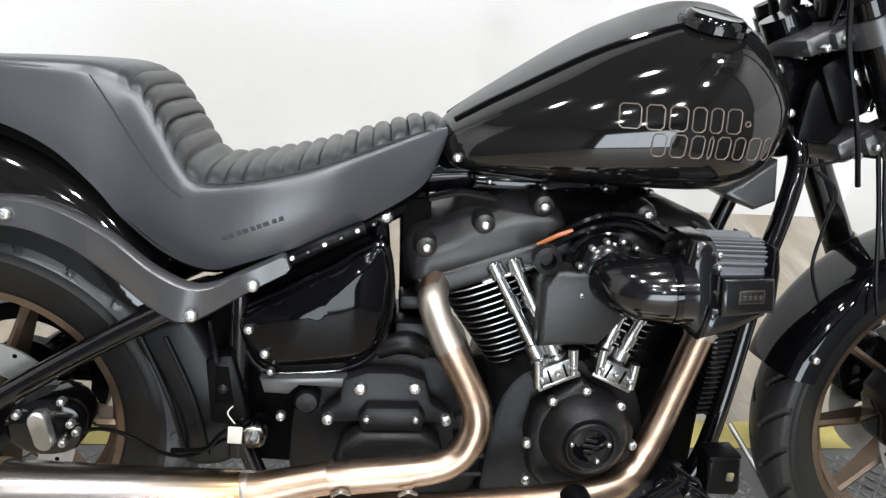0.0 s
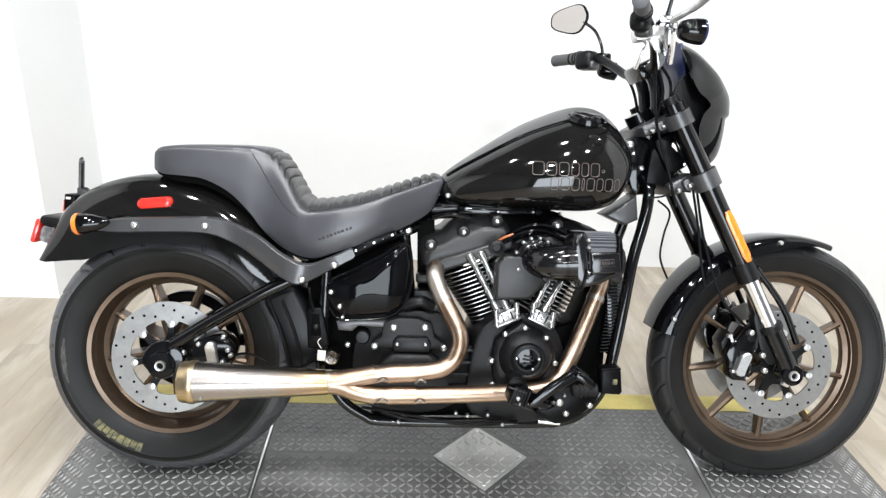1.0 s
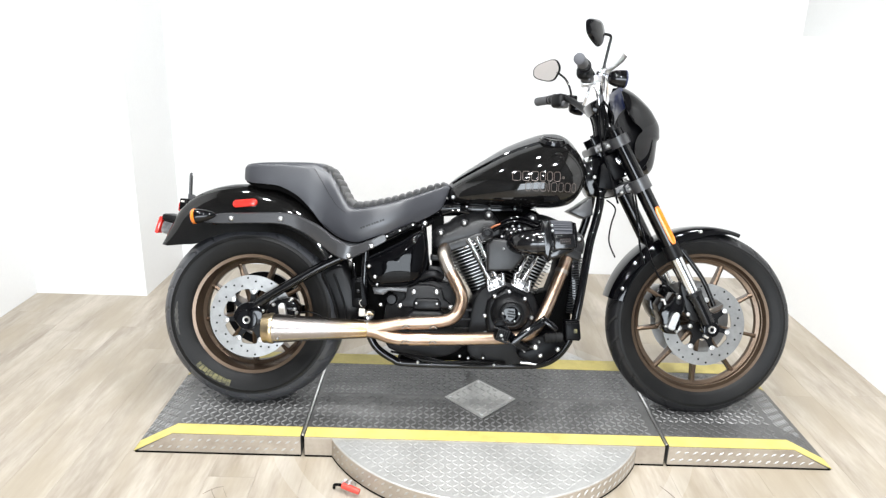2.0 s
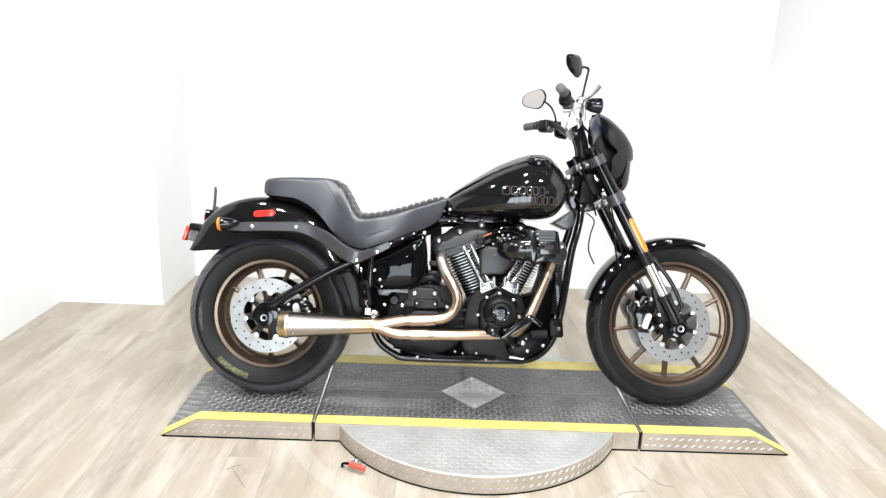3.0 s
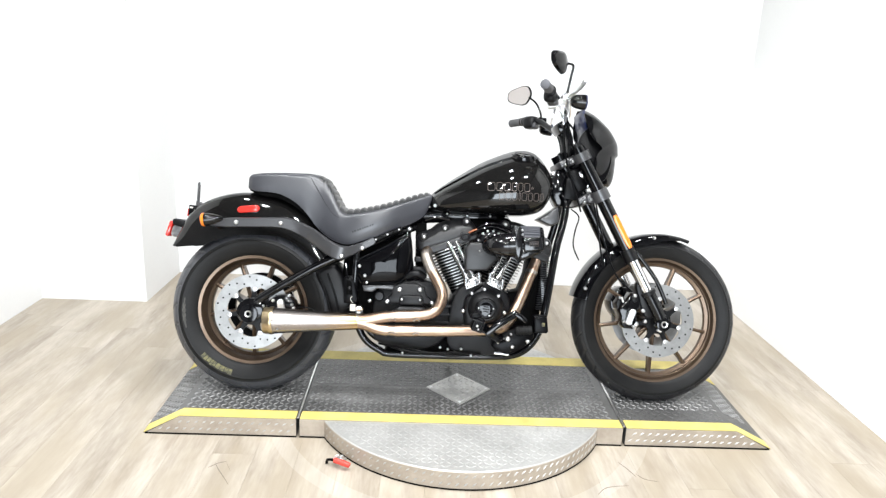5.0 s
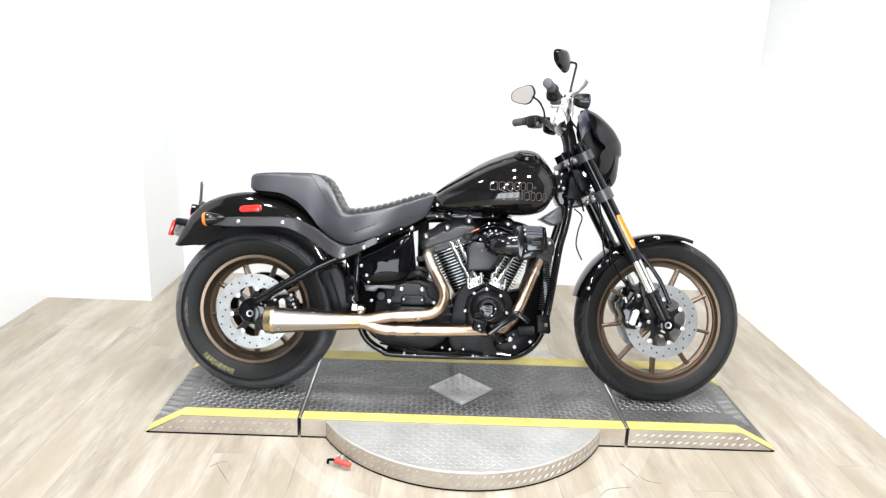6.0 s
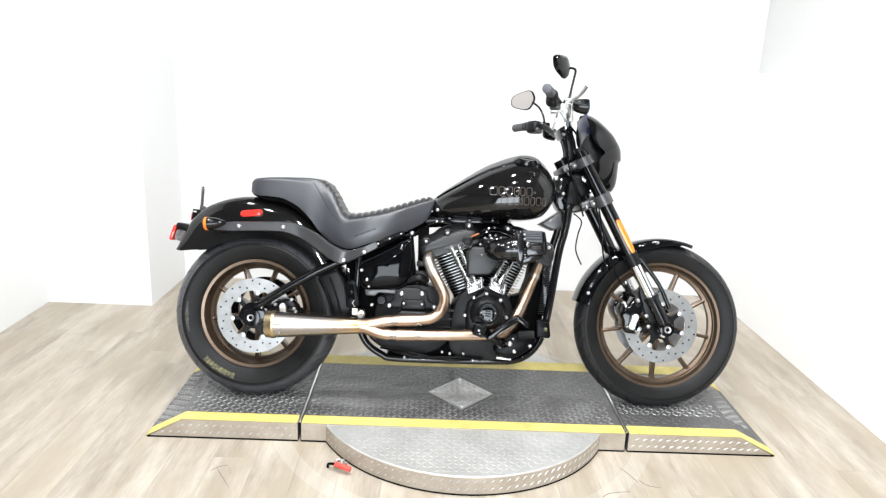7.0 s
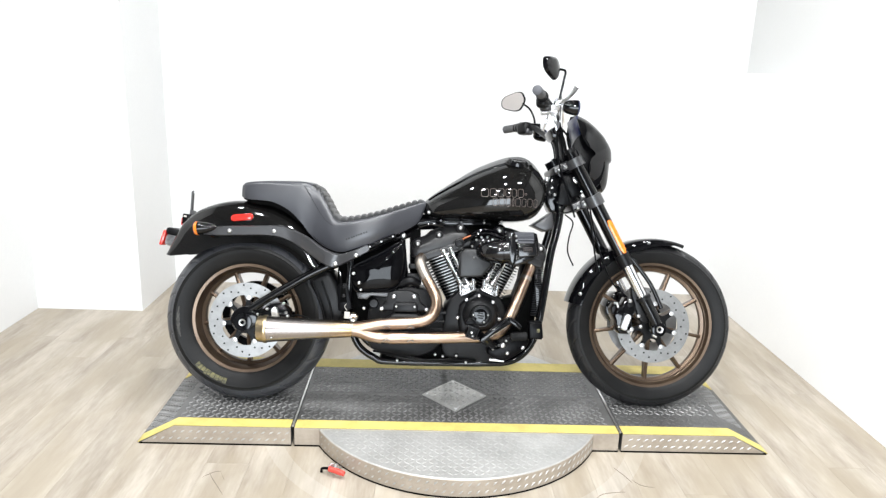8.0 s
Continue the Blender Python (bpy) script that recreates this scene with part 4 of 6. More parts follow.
def tank_half(x):
    zt, zb, w = at(TT, x), at(TB, x), at(TW, x)
    h = zt - zb
    return smooth([(0.0, zb), (w * 0.35, zb), (w * 0.70, zb + 0.02 * h), (w * 0.93, zb + 0.13 * h), (w, zb + 0.33 * h), (w * 0.97, zb + 0.53 * h), (w * 0.84, zb + 0.72 * h), (w * 0.585, zb + 0.865 * h), (w * 0.30, zb + 0.965 * h), (0.0, zt)], 3)


b = BM()
rings = []
xs = [-0.1238 + 0.4855 * (0.5 - 0.5 * math.cos(math.pi * i / 59)) for i in range(60)]
for x in xs:
    half = tank_half(x)
    rings.append([(x, -y, z) for y, z in half] + [(x, y, z) for y, z in half[-2:0:-1]])
skin(b, rings)
# faces between the ridges get the grey painted as a reflection
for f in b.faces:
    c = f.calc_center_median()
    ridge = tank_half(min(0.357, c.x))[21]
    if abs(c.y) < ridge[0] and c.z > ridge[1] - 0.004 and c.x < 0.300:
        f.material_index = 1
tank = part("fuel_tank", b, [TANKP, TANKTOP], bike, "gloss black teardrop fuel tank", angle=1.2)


def on_tank(x, z, lift=0.0015):
    """The tank's right-hand skin at x and z."""
    half = tank_half(x)
    for (y0, z0), (y1, z1) in zip(half[8:], half[9:]):
        if z0 <= z <= z1:
            t = (z - z0) / max(1e-6, z1 - z0)
            return (x, -(y0 + (y1 - y0) * t) - lift, z)
    return (x, 0, z)


for s in (-1, 1):
    pts = []
    for i in range(22):
        x = -0.10 + 0.335 * i / 21
        y, z = tank_half(x)[21]
        pts.append((x, s * y, z + 0.001))
    part("seam_ridge", tube(BM(), pts, 0.0045, 8, 2), GLOSS, tank, "raised seam along the tank")
cap = part("fuel_cap", lathe(BM(), [(0.043, -0.010), (0.043, 0.006), (0.041, 0.011), (0.036, 0.014), (0.030, 0.013), (0.006, 0.013)], 40, (0.242, -0.112, 0.960), (0.10, -0.30, 0.95)), FRAME, tank, "flush black fuel cap")
part("cap_ring", lathe(BM(), [(0.044, 0.003), (0.049, 0.004), (0.050, -0.004), (0.044, -0.006)], 40, (0.242, -0.112, 0.960), (0.10, -0.30, 0.95)), GLOSS, cap)
bolt(tank, -0.098, -0.098, 0.758, 0.008)
# two rows of outlined blocks stand for the tank's wordmark
for x0, z0, widths, hgt in ((0.098, 0.820, (0.033, 0.029, 0.029, 0.024, 0.023, 0.027, 0.014), 0.031), (0.142, 0.786, (0.024, 0.026, 0.024, 0.012, 0.025, 0.022, 0.025, 0.020), 0.029)):
    x = x0
    for k, w in enumerate(widths):
        h = hgt if k < 6 or hgt < 0.030 else 0.006
        zc = z0 if h == hgt else z0 + 0.010
        c = min(0.004, h / 3)
        e = x + w - 0.0065
        loop = [(x, zc + c), (x, zc + h - c), (x + c, zc + h), (e - c, zc + h), (e, zc + h - c), (e, zc + c), (e - c, zc), (x + c, zc), (x, zc + c)]
        pts = [on_tank(xa + (xb2 - xa) * i / 4, za + (zb2 - za) * i / 4, 0.0004) for (xa, za), (xb2, zb2) in zip(loop, loop[1:]) for i in range(4)]
        b = tube(BM(), pts + pts[:1], 0.0010, 5, 1)
        part("graphic_block", b, LOGO, tank, "thin outlined copper-grey graphic" if k == 0 else "")
        x += w

# ---- engine ----
CRX, CRZ = 0.088, 0.300


def fin_mesh(r, black_r):
    """A cooling fin of rounded-square outline with a bright machined edge."""
    b = BM()
    rings = []
    for k, h in ((-1, 0.0017), (-0.003, 0.0017), (0, 0.0011), (0, -0.0011), (-0.003, -0.0017), (-1, -0.0017)):
        ring = []
        for j in range(56):
            a = 2 * math.pi * j / 56
            u, v = math.cos(a), math.sin(a)
            q = black_r if k == -1 else (r + k) / (abs(u) ** 3.2 + abs(v) ** 3.2) ** (1 / 3.2)
            ring.append((q * u, q * v, h))
        rings.append(ring)
    rings.append(rings[0])
    skin(b, rings, True, False)
    for i, f in enumerate(list(b.faces)):
        f.material_index = 1 if i // 56 == 2 else 0
    bmesh.ops.remove_doubles(b, verts=b.verts, dist=1e-6)
    return mesh_of("cooling_fin", b, [CASE, FINRIM])


def cylinder(lean, label, r0, r1, count=14):
    m = Matrix.Translation((CRX, 0, CRZ)) @ Matrix.Rotation(radians(lean), 4, "Y")
    body = part("cylinder", lathe(BM(), [(0.050, 0.10), (0.054, 0.14), (0.066, 0.31), (0.066, 0.34)], 40, (0, 0, 0), (0, 0, 1)), WRINKLE, bike, label, m)
    for k in range(count):
        part("cooling_fin", fin_mesh(r0 + (r1 - r0) * k / (count - 1), 0.048), None, body, m=Matrix.Translation((0, -0.014, 0.158 + 0.0122 * k)))
    return body


cylinder(-22.5, "black rear cylinder with bright-edged cooling fins", 0.056, 0.093)
cylinder(22.5, "black front cylinder with bright-edged cooling fins", 0.068, 0.078)


def rocker(lean, label):
    """A rocker cover: a lower band, an upper shell that slopes back, bolt bosses and a bright machined lip."""
    m = Matrix.Translation((CRX, 0, CRZ)) @ Matrix.Rotation(radians(lean), 4, "Y")
    g = -1 if lean > 0 else 1
    if lean > 0:
        m = m @ Matrix.Translation((0.030, 0, 0.004))
    base = [(-0.131, 0.343), (-0.136, 0.372), (-0.128, 0.396), (-0.106, 0.412), (-0.062, 0.414), (-0.030, 0.425), (0.030, 0.426), (0.066, 0.418), (0.094, 0.404), (0.108, 0.376), (0.102, 0.348), (0.060, 0.338), (-0.060, 0.338)]
    b = BM()
    rings = []
    for y, drop, inset in ((0.110, 0.0, 0.0), (-0.070, 0.0, 0.0), (-0.092, 0.10, 0.01), (-0.108, 0.26, 0.03), (-0.118, 0.36, 0.06), (-0.124, 0.42, 0.11), (-0.127, 0.50, 0.22)):
        rings.append([(g * (u - (u + 0.012) * inset), y, h - (h - 0.338) * drop) for u, h in smooth(base, 3, True)])
    skin(b, rings)
    body = part("rocker_cover", b, ROCKER, bike, label, m, angle=0.9)
    part("lower_cover", slab(BM(), [(g * u, h) for u, h in ((-0.126, 0.316), (-0.132, 0.332), (-0.124, 0.350), (0.094, 0.350), (0.106, 0.336), (0.098, 0.316))], -0.132, 0.112, 0.009, 3), ROCKER, body)
    part("chrome_strip", box(BM(), (g * 0.012, -0.132, 0.318), (0.100, 0.010, 0.008), 0.003), CHROME, body, "bright machined lower edge")
    for x, z in ((-0.098, 0.390), (-0.009, 0.396), (0.079, 0.396)):
        part("bolt_boss", lathe(BM(), [(0.010, 0.004), (0.0145, 0.001), (0.0175, -0.012), (0.020, -0.045)], 20, (g * x, -0.124, z)), ROCKER, body)
        bolt(body, g * x, -0.129, z, 0.0085)
    return body


rocker(-20.0, "wrinkle black rear rocker cover")
rocker(20.0, "wrinkle black front rocker cover")

# pushrod tubes and lifter blocks
for (x0, z0), (x1, z1) in (((-0.042, 0.615), (0.038, 0.472)), ((-0.014, 0.622), (0.060, 0.480)), ((0.176, 0.592), (0.122, 0.482)), ((0.210, 0.588), (0.146, 0.470))):
    d = Vector((x1 - x0, 0, z1 - z0))
    b = tube(BM(), [(x0, -0.130, z0), (x1, -0.158, z1)], 0.0085, 14, 1)
    pr = part("pushrod_tube", b, CHROME, bike, "chrome pushrod tube")
    for t, r in ((0.02, 0.0125), (0.34, 0.0115), (0.62, 0.0112), (0.80, 0.0135), (0.95, 0.016)):
        p = Vector((x0, -0.130, z0)).lerp(Vector((x1, -0.158, z1)), t)
        q = Vector((x0, -0.130, z0)).lerp(Vector((x1, -0.158, z1)), t + 0.12 if t < 0.9 else t + 0.05)
        part("collar", tube(BM(), [tuple(p), tuple(q)], r, 14, 1), LIFT, pr)
for c, a in (((0.056, -0.158, 0.467), -24), ((0.142, -0.158, 0.467), 24)):
    lb = part("lifter_block", box(BM(), c, (0.060, 0.044, 0.032), 0.005, roty(a)), LIFT, bike, "satin aluminium lifter block")
    part("flange", box(BM(), (c[0] + (0.004 if a < 0 else -0.004), c[1], c[2] - 0.013), (0.066, 0.044, 0.008), 0.002, roty(a)), LIFT, lb)
    for k in (-0.027, 0.027):
        px, pz = c[0] + k * math.cos(radians(a)), c[2] - k * math.sin(radians(a))
        part("stud", tube(BM(), [(px, c[1] - 0.018, pz - 0.012), (px + 0.010 * math.sin(radians(a)), c[1] - 0.018, pz + 0.026)], 0.0075, 12, 1), LIFT, lb)
    for k in (-0.024, 0.0, 0.024):
        bolt(lb, c[0] + k * math.cos(radians(a)), c[1] - 0.024, c[2] - k * math.sin(radians(a)), 0.005)
    # dark bars stand for the shade in the block's grooves
    for k in (-0.012, 0.012):
        part("slot", box(BM(), (c[0] + k * math.cos(radians(a)), c[1] - 0.021, c[2] - k * math.sin(radians(a))), (0.003, 0.006, 0.022), 0.001, roty(a), 1), DARK, lb)

# crankcase and cam cover
part("crankcase", slab(BM(), smooth([(-0.02, 0.20), (-0.03, 0.32), (0.00, 0.43), (0.09, 0.47), (0.18, 0.44), (0.215, 0.36), (0.21, 0.24), (0.15, 0.18)], 4, True), -0.135, 0.16, 0.01), CASE, bike, "black crankcase")
for k in range(4):
    part("case_rib", box(BM(), (-0.035, -0.110, 0.27 + 0.032 * k), (0.09, 0.04, 0.009), 0.003), CASE, bike)
timing = part("cam_cover", slab(BM(), [(0.030, 0.300), (0.022, 0.360), (0.030, 0.405), (0.060, 0.432), (0.096, 0.458), (0.132, 0.432), (0.162, 0.415), (0.186, 0.375), (0.190, 0.320), (0.160, 0.275), (0.105, 0.255), (0.055, 0.270)], -0.178, -0.13, 0.016, 3), CASE, bike, "wrinkle black cam cover")
CC = (0.107, -0.166, 0.368)
part("cam_dome", lathe(BM(), [(0.074, -0.004), (0.068, 0.012), (0.060, 0.028), (0.052, 0.039), (0.043, 0.044), (0.038, 0.041)], 48, CC), CASE, timing)
part("cover_ring", lathe(BM(), [(0.037, 0.038), (0.037, 0.0455), (0.034, 0.047), (0.032, 0.042)], 48, CC), SATIN, timing, "thin machined ring")
part("badge", lathe(BM(), [(0.033, 0.034), (0.033, 0.041), (0.026, 0.042), (0.006, 0.0425)], 40, CC), GLOSS, timing, "gloss black round badge")
b = BM()
for k in range(3):
    box(b, (CC[0], CC[1] - 0.0432, CC[2] + 0.009 - 0.009 * k), (0.026 - 0.006 * abs(k - 1), 0.003, 0.005), 0.001, roty(8), 1)
part("badge_emblem", b, SATIN, timing, "dark plain emblem", kind="stuff")
for a in (175, 5, -62):
    bolt(timing, CC[0] + 0.0275 * math.cos(radians(a)), CC[1] - 0.043, CC[2] + 0.0275 * math.sin(radians(a)), 0.0045, h=0.004)
for x, z in ((0.101, 0.441), (0.053, 0.424), (0.155, 0.418), (0.021, 0.356), (0.024, 0.296), (0.180, 0.354)):
    bolt(timing, x, -0.182, z, 0.0085)

# transmission
tr = part("transmission_case", slab(BM(), smooth([(-0.31, 0.22), (-0.33, 0.33), (-0.30, 0.43), (-0.20, 0.465), (-0.08, 0.45), (-0.03, 0.38), (-0.04, 0.24), (-0.15, 0.19)], 3, True), -0.115, 0.14, 0.01), CASE, bike, "black transmission case")
part("top_cover", slab(BM(), [(-0.255, 0.405), (-0.250, 0.440), (-0.215, 0.452), (-0.165, 0.452), (-0.130, 0.440), (-0.120, 0.405), (-0.088, 0.382), (-0.105, 0.372), (-0.270, 0.372), (-0.282, 0.384)], -0.156, -0.12, 0.006), WRINKLE, tr)
part("cover_plate", slab(BM(), [(-0.222, 0.370), (-0.226, 0.392), (-0.215, 0.408), (-0.140, 0.408), (-0.130, 0.392), (-0.134, 0.370)], -0.178, -0.15, 0.006), SATIN, tr, "small black cover plate")
part("side_cover", slab(BM(), [(-0.262, 0.310), (-0.250, 0.345), (-0.220, 0.368), (-0.135, 0.368), (-0.105, 0.345), (-0.095, 0.310)], -0.176, -0.12, 0.014, 3), WRINKLE, tr)
for x, z, r in ((-0.224, 0.428, 0.011), (-0.146, 0.430, 0.011), (-0.270, 0.380, 0.010), (-0.098, 0.380, 0.010), (-0.214, 0.392, 0.006), (-0.144, 0.392, 0.006), (-0.262, 0.318, 0.006)):
    bolt(tr, x, -0.160 if r > 0.008 else -0.181, z, r)
part("starter_plate", slab(BM(), [(-0.368, 0.438), (-0.242, 0.442), (-0.246, 0.425), (-0.312, 0.428), (-0.328, 0.414), (-0.362, 0.416)], -0.152, -0.11, 0.004), STRUT, bike, "grey-black bracket")
part("starter_cap", lathe(BM(), [(0.019, -0.03), (0.019, 0.012), (0.015, 0.017), (0.004, 0.018)], 20, (-0.302, -0.130, 0.398)), SATIN, bike)
bolt(bike, -0.338, -0.152, 0.380, 0.008)
part("oil_line", tube(BM(), [(-0.20, -0.12, 0.475), (-0.16, -0.13, 0.49), (-0.13, -0.12, 0.475)], 0.016, 12), SATIN, bike, "grey hose fitting")
part("sensor_block", box(BM(), (-0.150, -0.10, 0.500), (0.055, 0.05, 0.035), 0.006), SATIN, bike)
part("sensor_block", box(BM(), (-0.150, -0.09, 0.545), (0.045, 0.05, 0.022), 0.006), SATIN, bike)

# intake: backing block, elbow, filter
part("coil_cover", slab(BM(), [(0.022, 0.508), (0.020, 0.600), (0.040, 0.622), (0.125, 0.620), (0.150, 0.560), (0.110, 0.512)], -0.185, -0.08, 0.010, 3), ROCKER, bike, "satin grey-black engine cover")
part("intake_snout", lathe(BM(), [(0.010, 0.012), (0.012, 0.030), (0.019, 0.028), (0.020, 0.010), (0.014, -0.01)], 20, (0.020, -0.175, 0.640)), SATIN, bike, "grey sensor cap")
elbow = part("intake_elbow", tube(BM(), [(0.120, -0.150, 0.612), (0.123, -0.188, 0.612), (0.138, -0.216, 0.611), (0.165, -0.226, 0.613), (0.203, -0.228, 0.616)],
                                  lambda t: 0.036 + 0.011 * t, 32, 6), ELBOW, bike, "gloss black cast intake elbow")
part("elbow_drum", lathe(BM(), [(0.020, 0.012), (0.036, 0.010), (0.046, 0.004), (0.050, -0.008), (0.050, -0.030), (0.057, -0.034), (0.057, -0.060)], 48, (0.118, -0.172, 0.616)), ELBOW, elbow, "round gloss black throttle cover")
for a in (55, 80, 105, 130, 165, 215):
    bolt(elbow, 0.118 + 0.050 * math.cos(radians(a)), -0.182, 0.616 + 0.050 * math.sin(radians(a)), 0.005)
part("elbow_band", tube(BM(), [(0.180, -0.227, 0.614), (0.188, -0.228, 0.615)], 0.0475, 32, 1), GLOSS, elbow)
filt = part("filter_housing", slab(BM(), [(0.192, 0.690), (0.219, 0.690), (0.232, 0.672), (0.242, 0.635), (0.258, 0.579), (0.220, 0.550), (0.198, 0.575), (0.190, 0.623), (0.188, 0.657)], -0.258, -0.165, 0.014, 3), ELBOW, bike, "gloss black air filter housing")
for x, z in ((0.228, 0.655), (0.234, 0.620), (0.230, 0.585), (0.226, 0.672)):
    bolt(filt, x, -0.258, z, 0.005)
part("filter_cap", slab(BM(), [(0.297, 0.600), (0.293, 0.686), (0.303, 0.683), (0.309, 0.655), (0.312, 0.606), (0.307, 0.598)], -0.2660, -0.1560, 0.006, 3), PLASTIC, filt)
part("lower_shell", slab(BM(), [(0.214, 0.556), (0.222, 0.604), (0.300, 0.608), (0.301, 0.592), (0.262, 0.570)], -0.2680, -0.1650, 0.012, 3), ELBOW, filt, "gloss black tapered lower shell")
part("side_plate", slab(BM(), [(0.234, 0.592), (0.228, 0.645), (0.298, 0.648), (0.306, 0.600)], -0.2760, -0.2540, 0.006, 3), ELBOW, filt, "black side plate")
part("small_badge", box(BM(), (0.269, -0.2765, 0.622), (0.034, 0.003, 0.018), 0.001, roty(-4)), BADGE, filt, "small dark red-brown badge")
part("badge_face", box(BM(), (0.269, -0.2780, 0.622), (0.031, 0.002, 0.015), 0.001, roty(-4)), CASE, filt)
b = BM()
for k in range(4):
    box(b, (0.2585 + 0.007 * k, -0.2792, 0.621 + 0.0006 * k), (0.0045, 0.0012, 0.006), 0.0003, roty(-4), 1)
part("badge_mark", b, BADGE, filt, "faint red-brown mark", kind="stuff")
b = BM()
rings = []
n = 120
for xx in (0.218, 0.296):
    ring = []
    for j in range(n):
        a = 2 * math.pi * j / n
        q = 0.004 * (1 if j % 4 < 2 else -1)
        cx, cz = abs(math.cos(a)) ** 0.5 * math.copysign(1, math.cos(a)), abs(math.sin(a)) ** 0.5 * math.copysign(1, math.sin(a))
        ring.append((xx, -0.2100 + (0.044 + q * 0.7) * cx, 0.640 + (0.046 + q * 0.7) * cz))
    rings.append(ring)
skin(b, rings)
part("filter_pleats", b, FILTER, filt, "grey pleated filter element", angle=0.5)
part("spark_lead", tube(BM(), [(0.020, -0.135, 0.645), (0.045, -0.145, 0.662), (0.066, -0.145, 0.670)], 0.0032, 8), ORANGE, bike, "orange spark plug lead")
part("intake_tube", tube(BM(), [(0.04, -0.13, 0.655), (0.10, -0.14, 0.690), (0.16, -0.13, 0.690), (0.22, -0.12, 0.665)], 0.007, 8), FRAME, bike)
part("intake_tube", tube(BM(), [(0.03, -0.14, 0.640), (0.09, -0.15, 0.675), (0.15, -0.14, 0.678), (0.21, -0.14, 0.650)], 0.006, 8), FRAME, bike)

# ---- exhaust ----
EY = -0.232
hot = part("rear_header", tube(BM(), [(-0.090, -0.050, 0.590), (-0.118, -0.105, 0.584), (-0.126, -0.150, 0.562), (-0.114, -0.170, 0.528), (-0.098, -0.186, 0.496), (-0.078, -0.200, 0.462), (-0.063, -0.211, 0.428), (-0.064, -0.217, 0.394), (-0.084, -0.222, 0.358), (-0.130, -0.227, 0.340), (-0.240, EY, 0.332), (-0.300, EY, 0.322), (-0.345, EY, 0.308)],
                                lambda t: 0.0212, 24, 7), HEAT, bike, "heat-tinted rear header pipe")
part("header_stub", tube(BM(), [(-0.118, -0.105, 0.584), (-0.126, -0.150, 0.562), (-0.114, -0.170, 0.528), (-0.100, -0.1845, 0.500)], 0.0218, 24, 7), STEEL, hot, "silver-grey header stub")
hot = part("front_header", tube(BM(), [(0.318, -0.10, 0.600), (0.308, -0.110, 0.560), (0.286, -0.125, 0.505), (0.252, -0.140, 0.420), (0.216, -0.162, 0.345), (0.182, -0.182, 0.304), (0.130, -0.205, 0.290), (0.0, -0.220, 0.284), (-0.20, EY, 0.279), (-0.290, EY, 0.284), (-0.345, EY, 0.300)],
                                 lambda t: 0.0212, 24, 7), HEAT, bike, "heat-tinted front header pipe")
part("header_joint", tube(BM(), [(0.291, -0.122, 0.517), (0.286, -0.125, 0.505)], 0.0235, 24, 1), STEEL, hot)
part("sleeve", tube(BM(), [(-0.235, EY, 0.332), (-0.150, -0.228, 0.3365)], 0.0232, 24, 1), HEAT, bike, "heat-tinted slip sleeve")
part("sleeve", tube(BM(), [(-0.235, EY, 0.279), (-0.165, -0.229, 0.280)], 0.0232, 24, 1), HEAT, bike, "heat-tinted slip sleeve")
for z in (0.322, 0.272):
    for x in (-0.245, -0.155):
        part("spring_hook", tube(BM(), [(x - 0.012, EY - 0.022, z - 0.004), (x, EY - 0.028, z + 0.006), (x + 0.012, EY - 0.022, z - 0.002)], 0.0028, 8), STEEL, bike, "bent wire spring hook")
muf = part("muffler", lathe(BM(), [(0.026, -0.305), (0.030, -0.285), (0.0345, -0.205), (0.041, -0.095), (0.0475, 0.0), (0.049, 0.022)], 56, (-0.667, EY, 0.302), (-1, 0, -0.02)), MUFFLER, bike, "brushed stainless cone muffler with golden heat tint")
part("end_cap", lathe(BM(), [(0.0495, -0.002), (0.0515, 0.002), (0.0515, 0.012), (0.0490, 0.016), (0.0490, 0.028), (0.0465, 0.034), (0.036, 0.034), (0.034, 0.0)], 56, (-0.687, EY, 0.3015), (-1, 0, -0.02)), GOLD, muf, "golden-tinted welded end cap")
part("inlet_band", lathe(BM(), [(0.0265, -0.004), (0.0285, -0.002), (0.0285, 0.006), (0.0275, 0.008)], 48, (-0.372, EY, 0.309), (-1, 0, -0.02)), STEEL, muf, "weld bead at the inlet")
for up in (1, -1):
    part("collector", tube(BM(), [(-0.385, EY, 0.309), (-0.350, EY, 0.3075 + 0.004 * up), (-0.305, EY, 0.304 + 0.018 * up), (-0.262, EY, 0.3045 + 0.0265 * up)], lambda t: 0.0285 - 0.0062 * smoothstep(t * 1.15), 28, 5), HEAT, muf, "merge collector")
bolt(muf, -0.664, EY - 0.040, 0.275, 0.004)

# ---- frame and running gear ----
def rail(name, pts, r, mat=FRAME, label="", k=6, both=True, n=14):
    for s in ((-1, 1) if both else (-1,)):
        part(name, tube(BM(), [(x, -s * y if y else 0, z) for x, y, z in pts], r, n, k), mat, bike, label)


rail("swingarm", [(-0.815, 0.125, 0.335), (-0.780, 0.125, 0.360), (-0.68, 0.130, 0.425), (-0.555, 0.135, 0.500), (-0.455, 0.130, 0.550)], 0.0165, label="gloss black swingarm tube")
part("swingarm", tube(BM(), [(-0.815, 0.125, 0.320), (-0.62, 0.115, 0.315), (-0.45, 0.11, 0.30)], 0.018, 14), FRAME, bike)
for s in (-1, 1):
    part("axle_carrier", slab(BM(), smooth([(-0.850, 0.320), (-0.825, 0.365), (-0.775, 0.372), (-0.745, 0.335), (-0.760, 0.295), (-0.815, 0.285)], 4, True), s * 0.125 - 0.016, s * 0.125 + 0.016, 0.006), FRAME, bike, "black axle carrier")
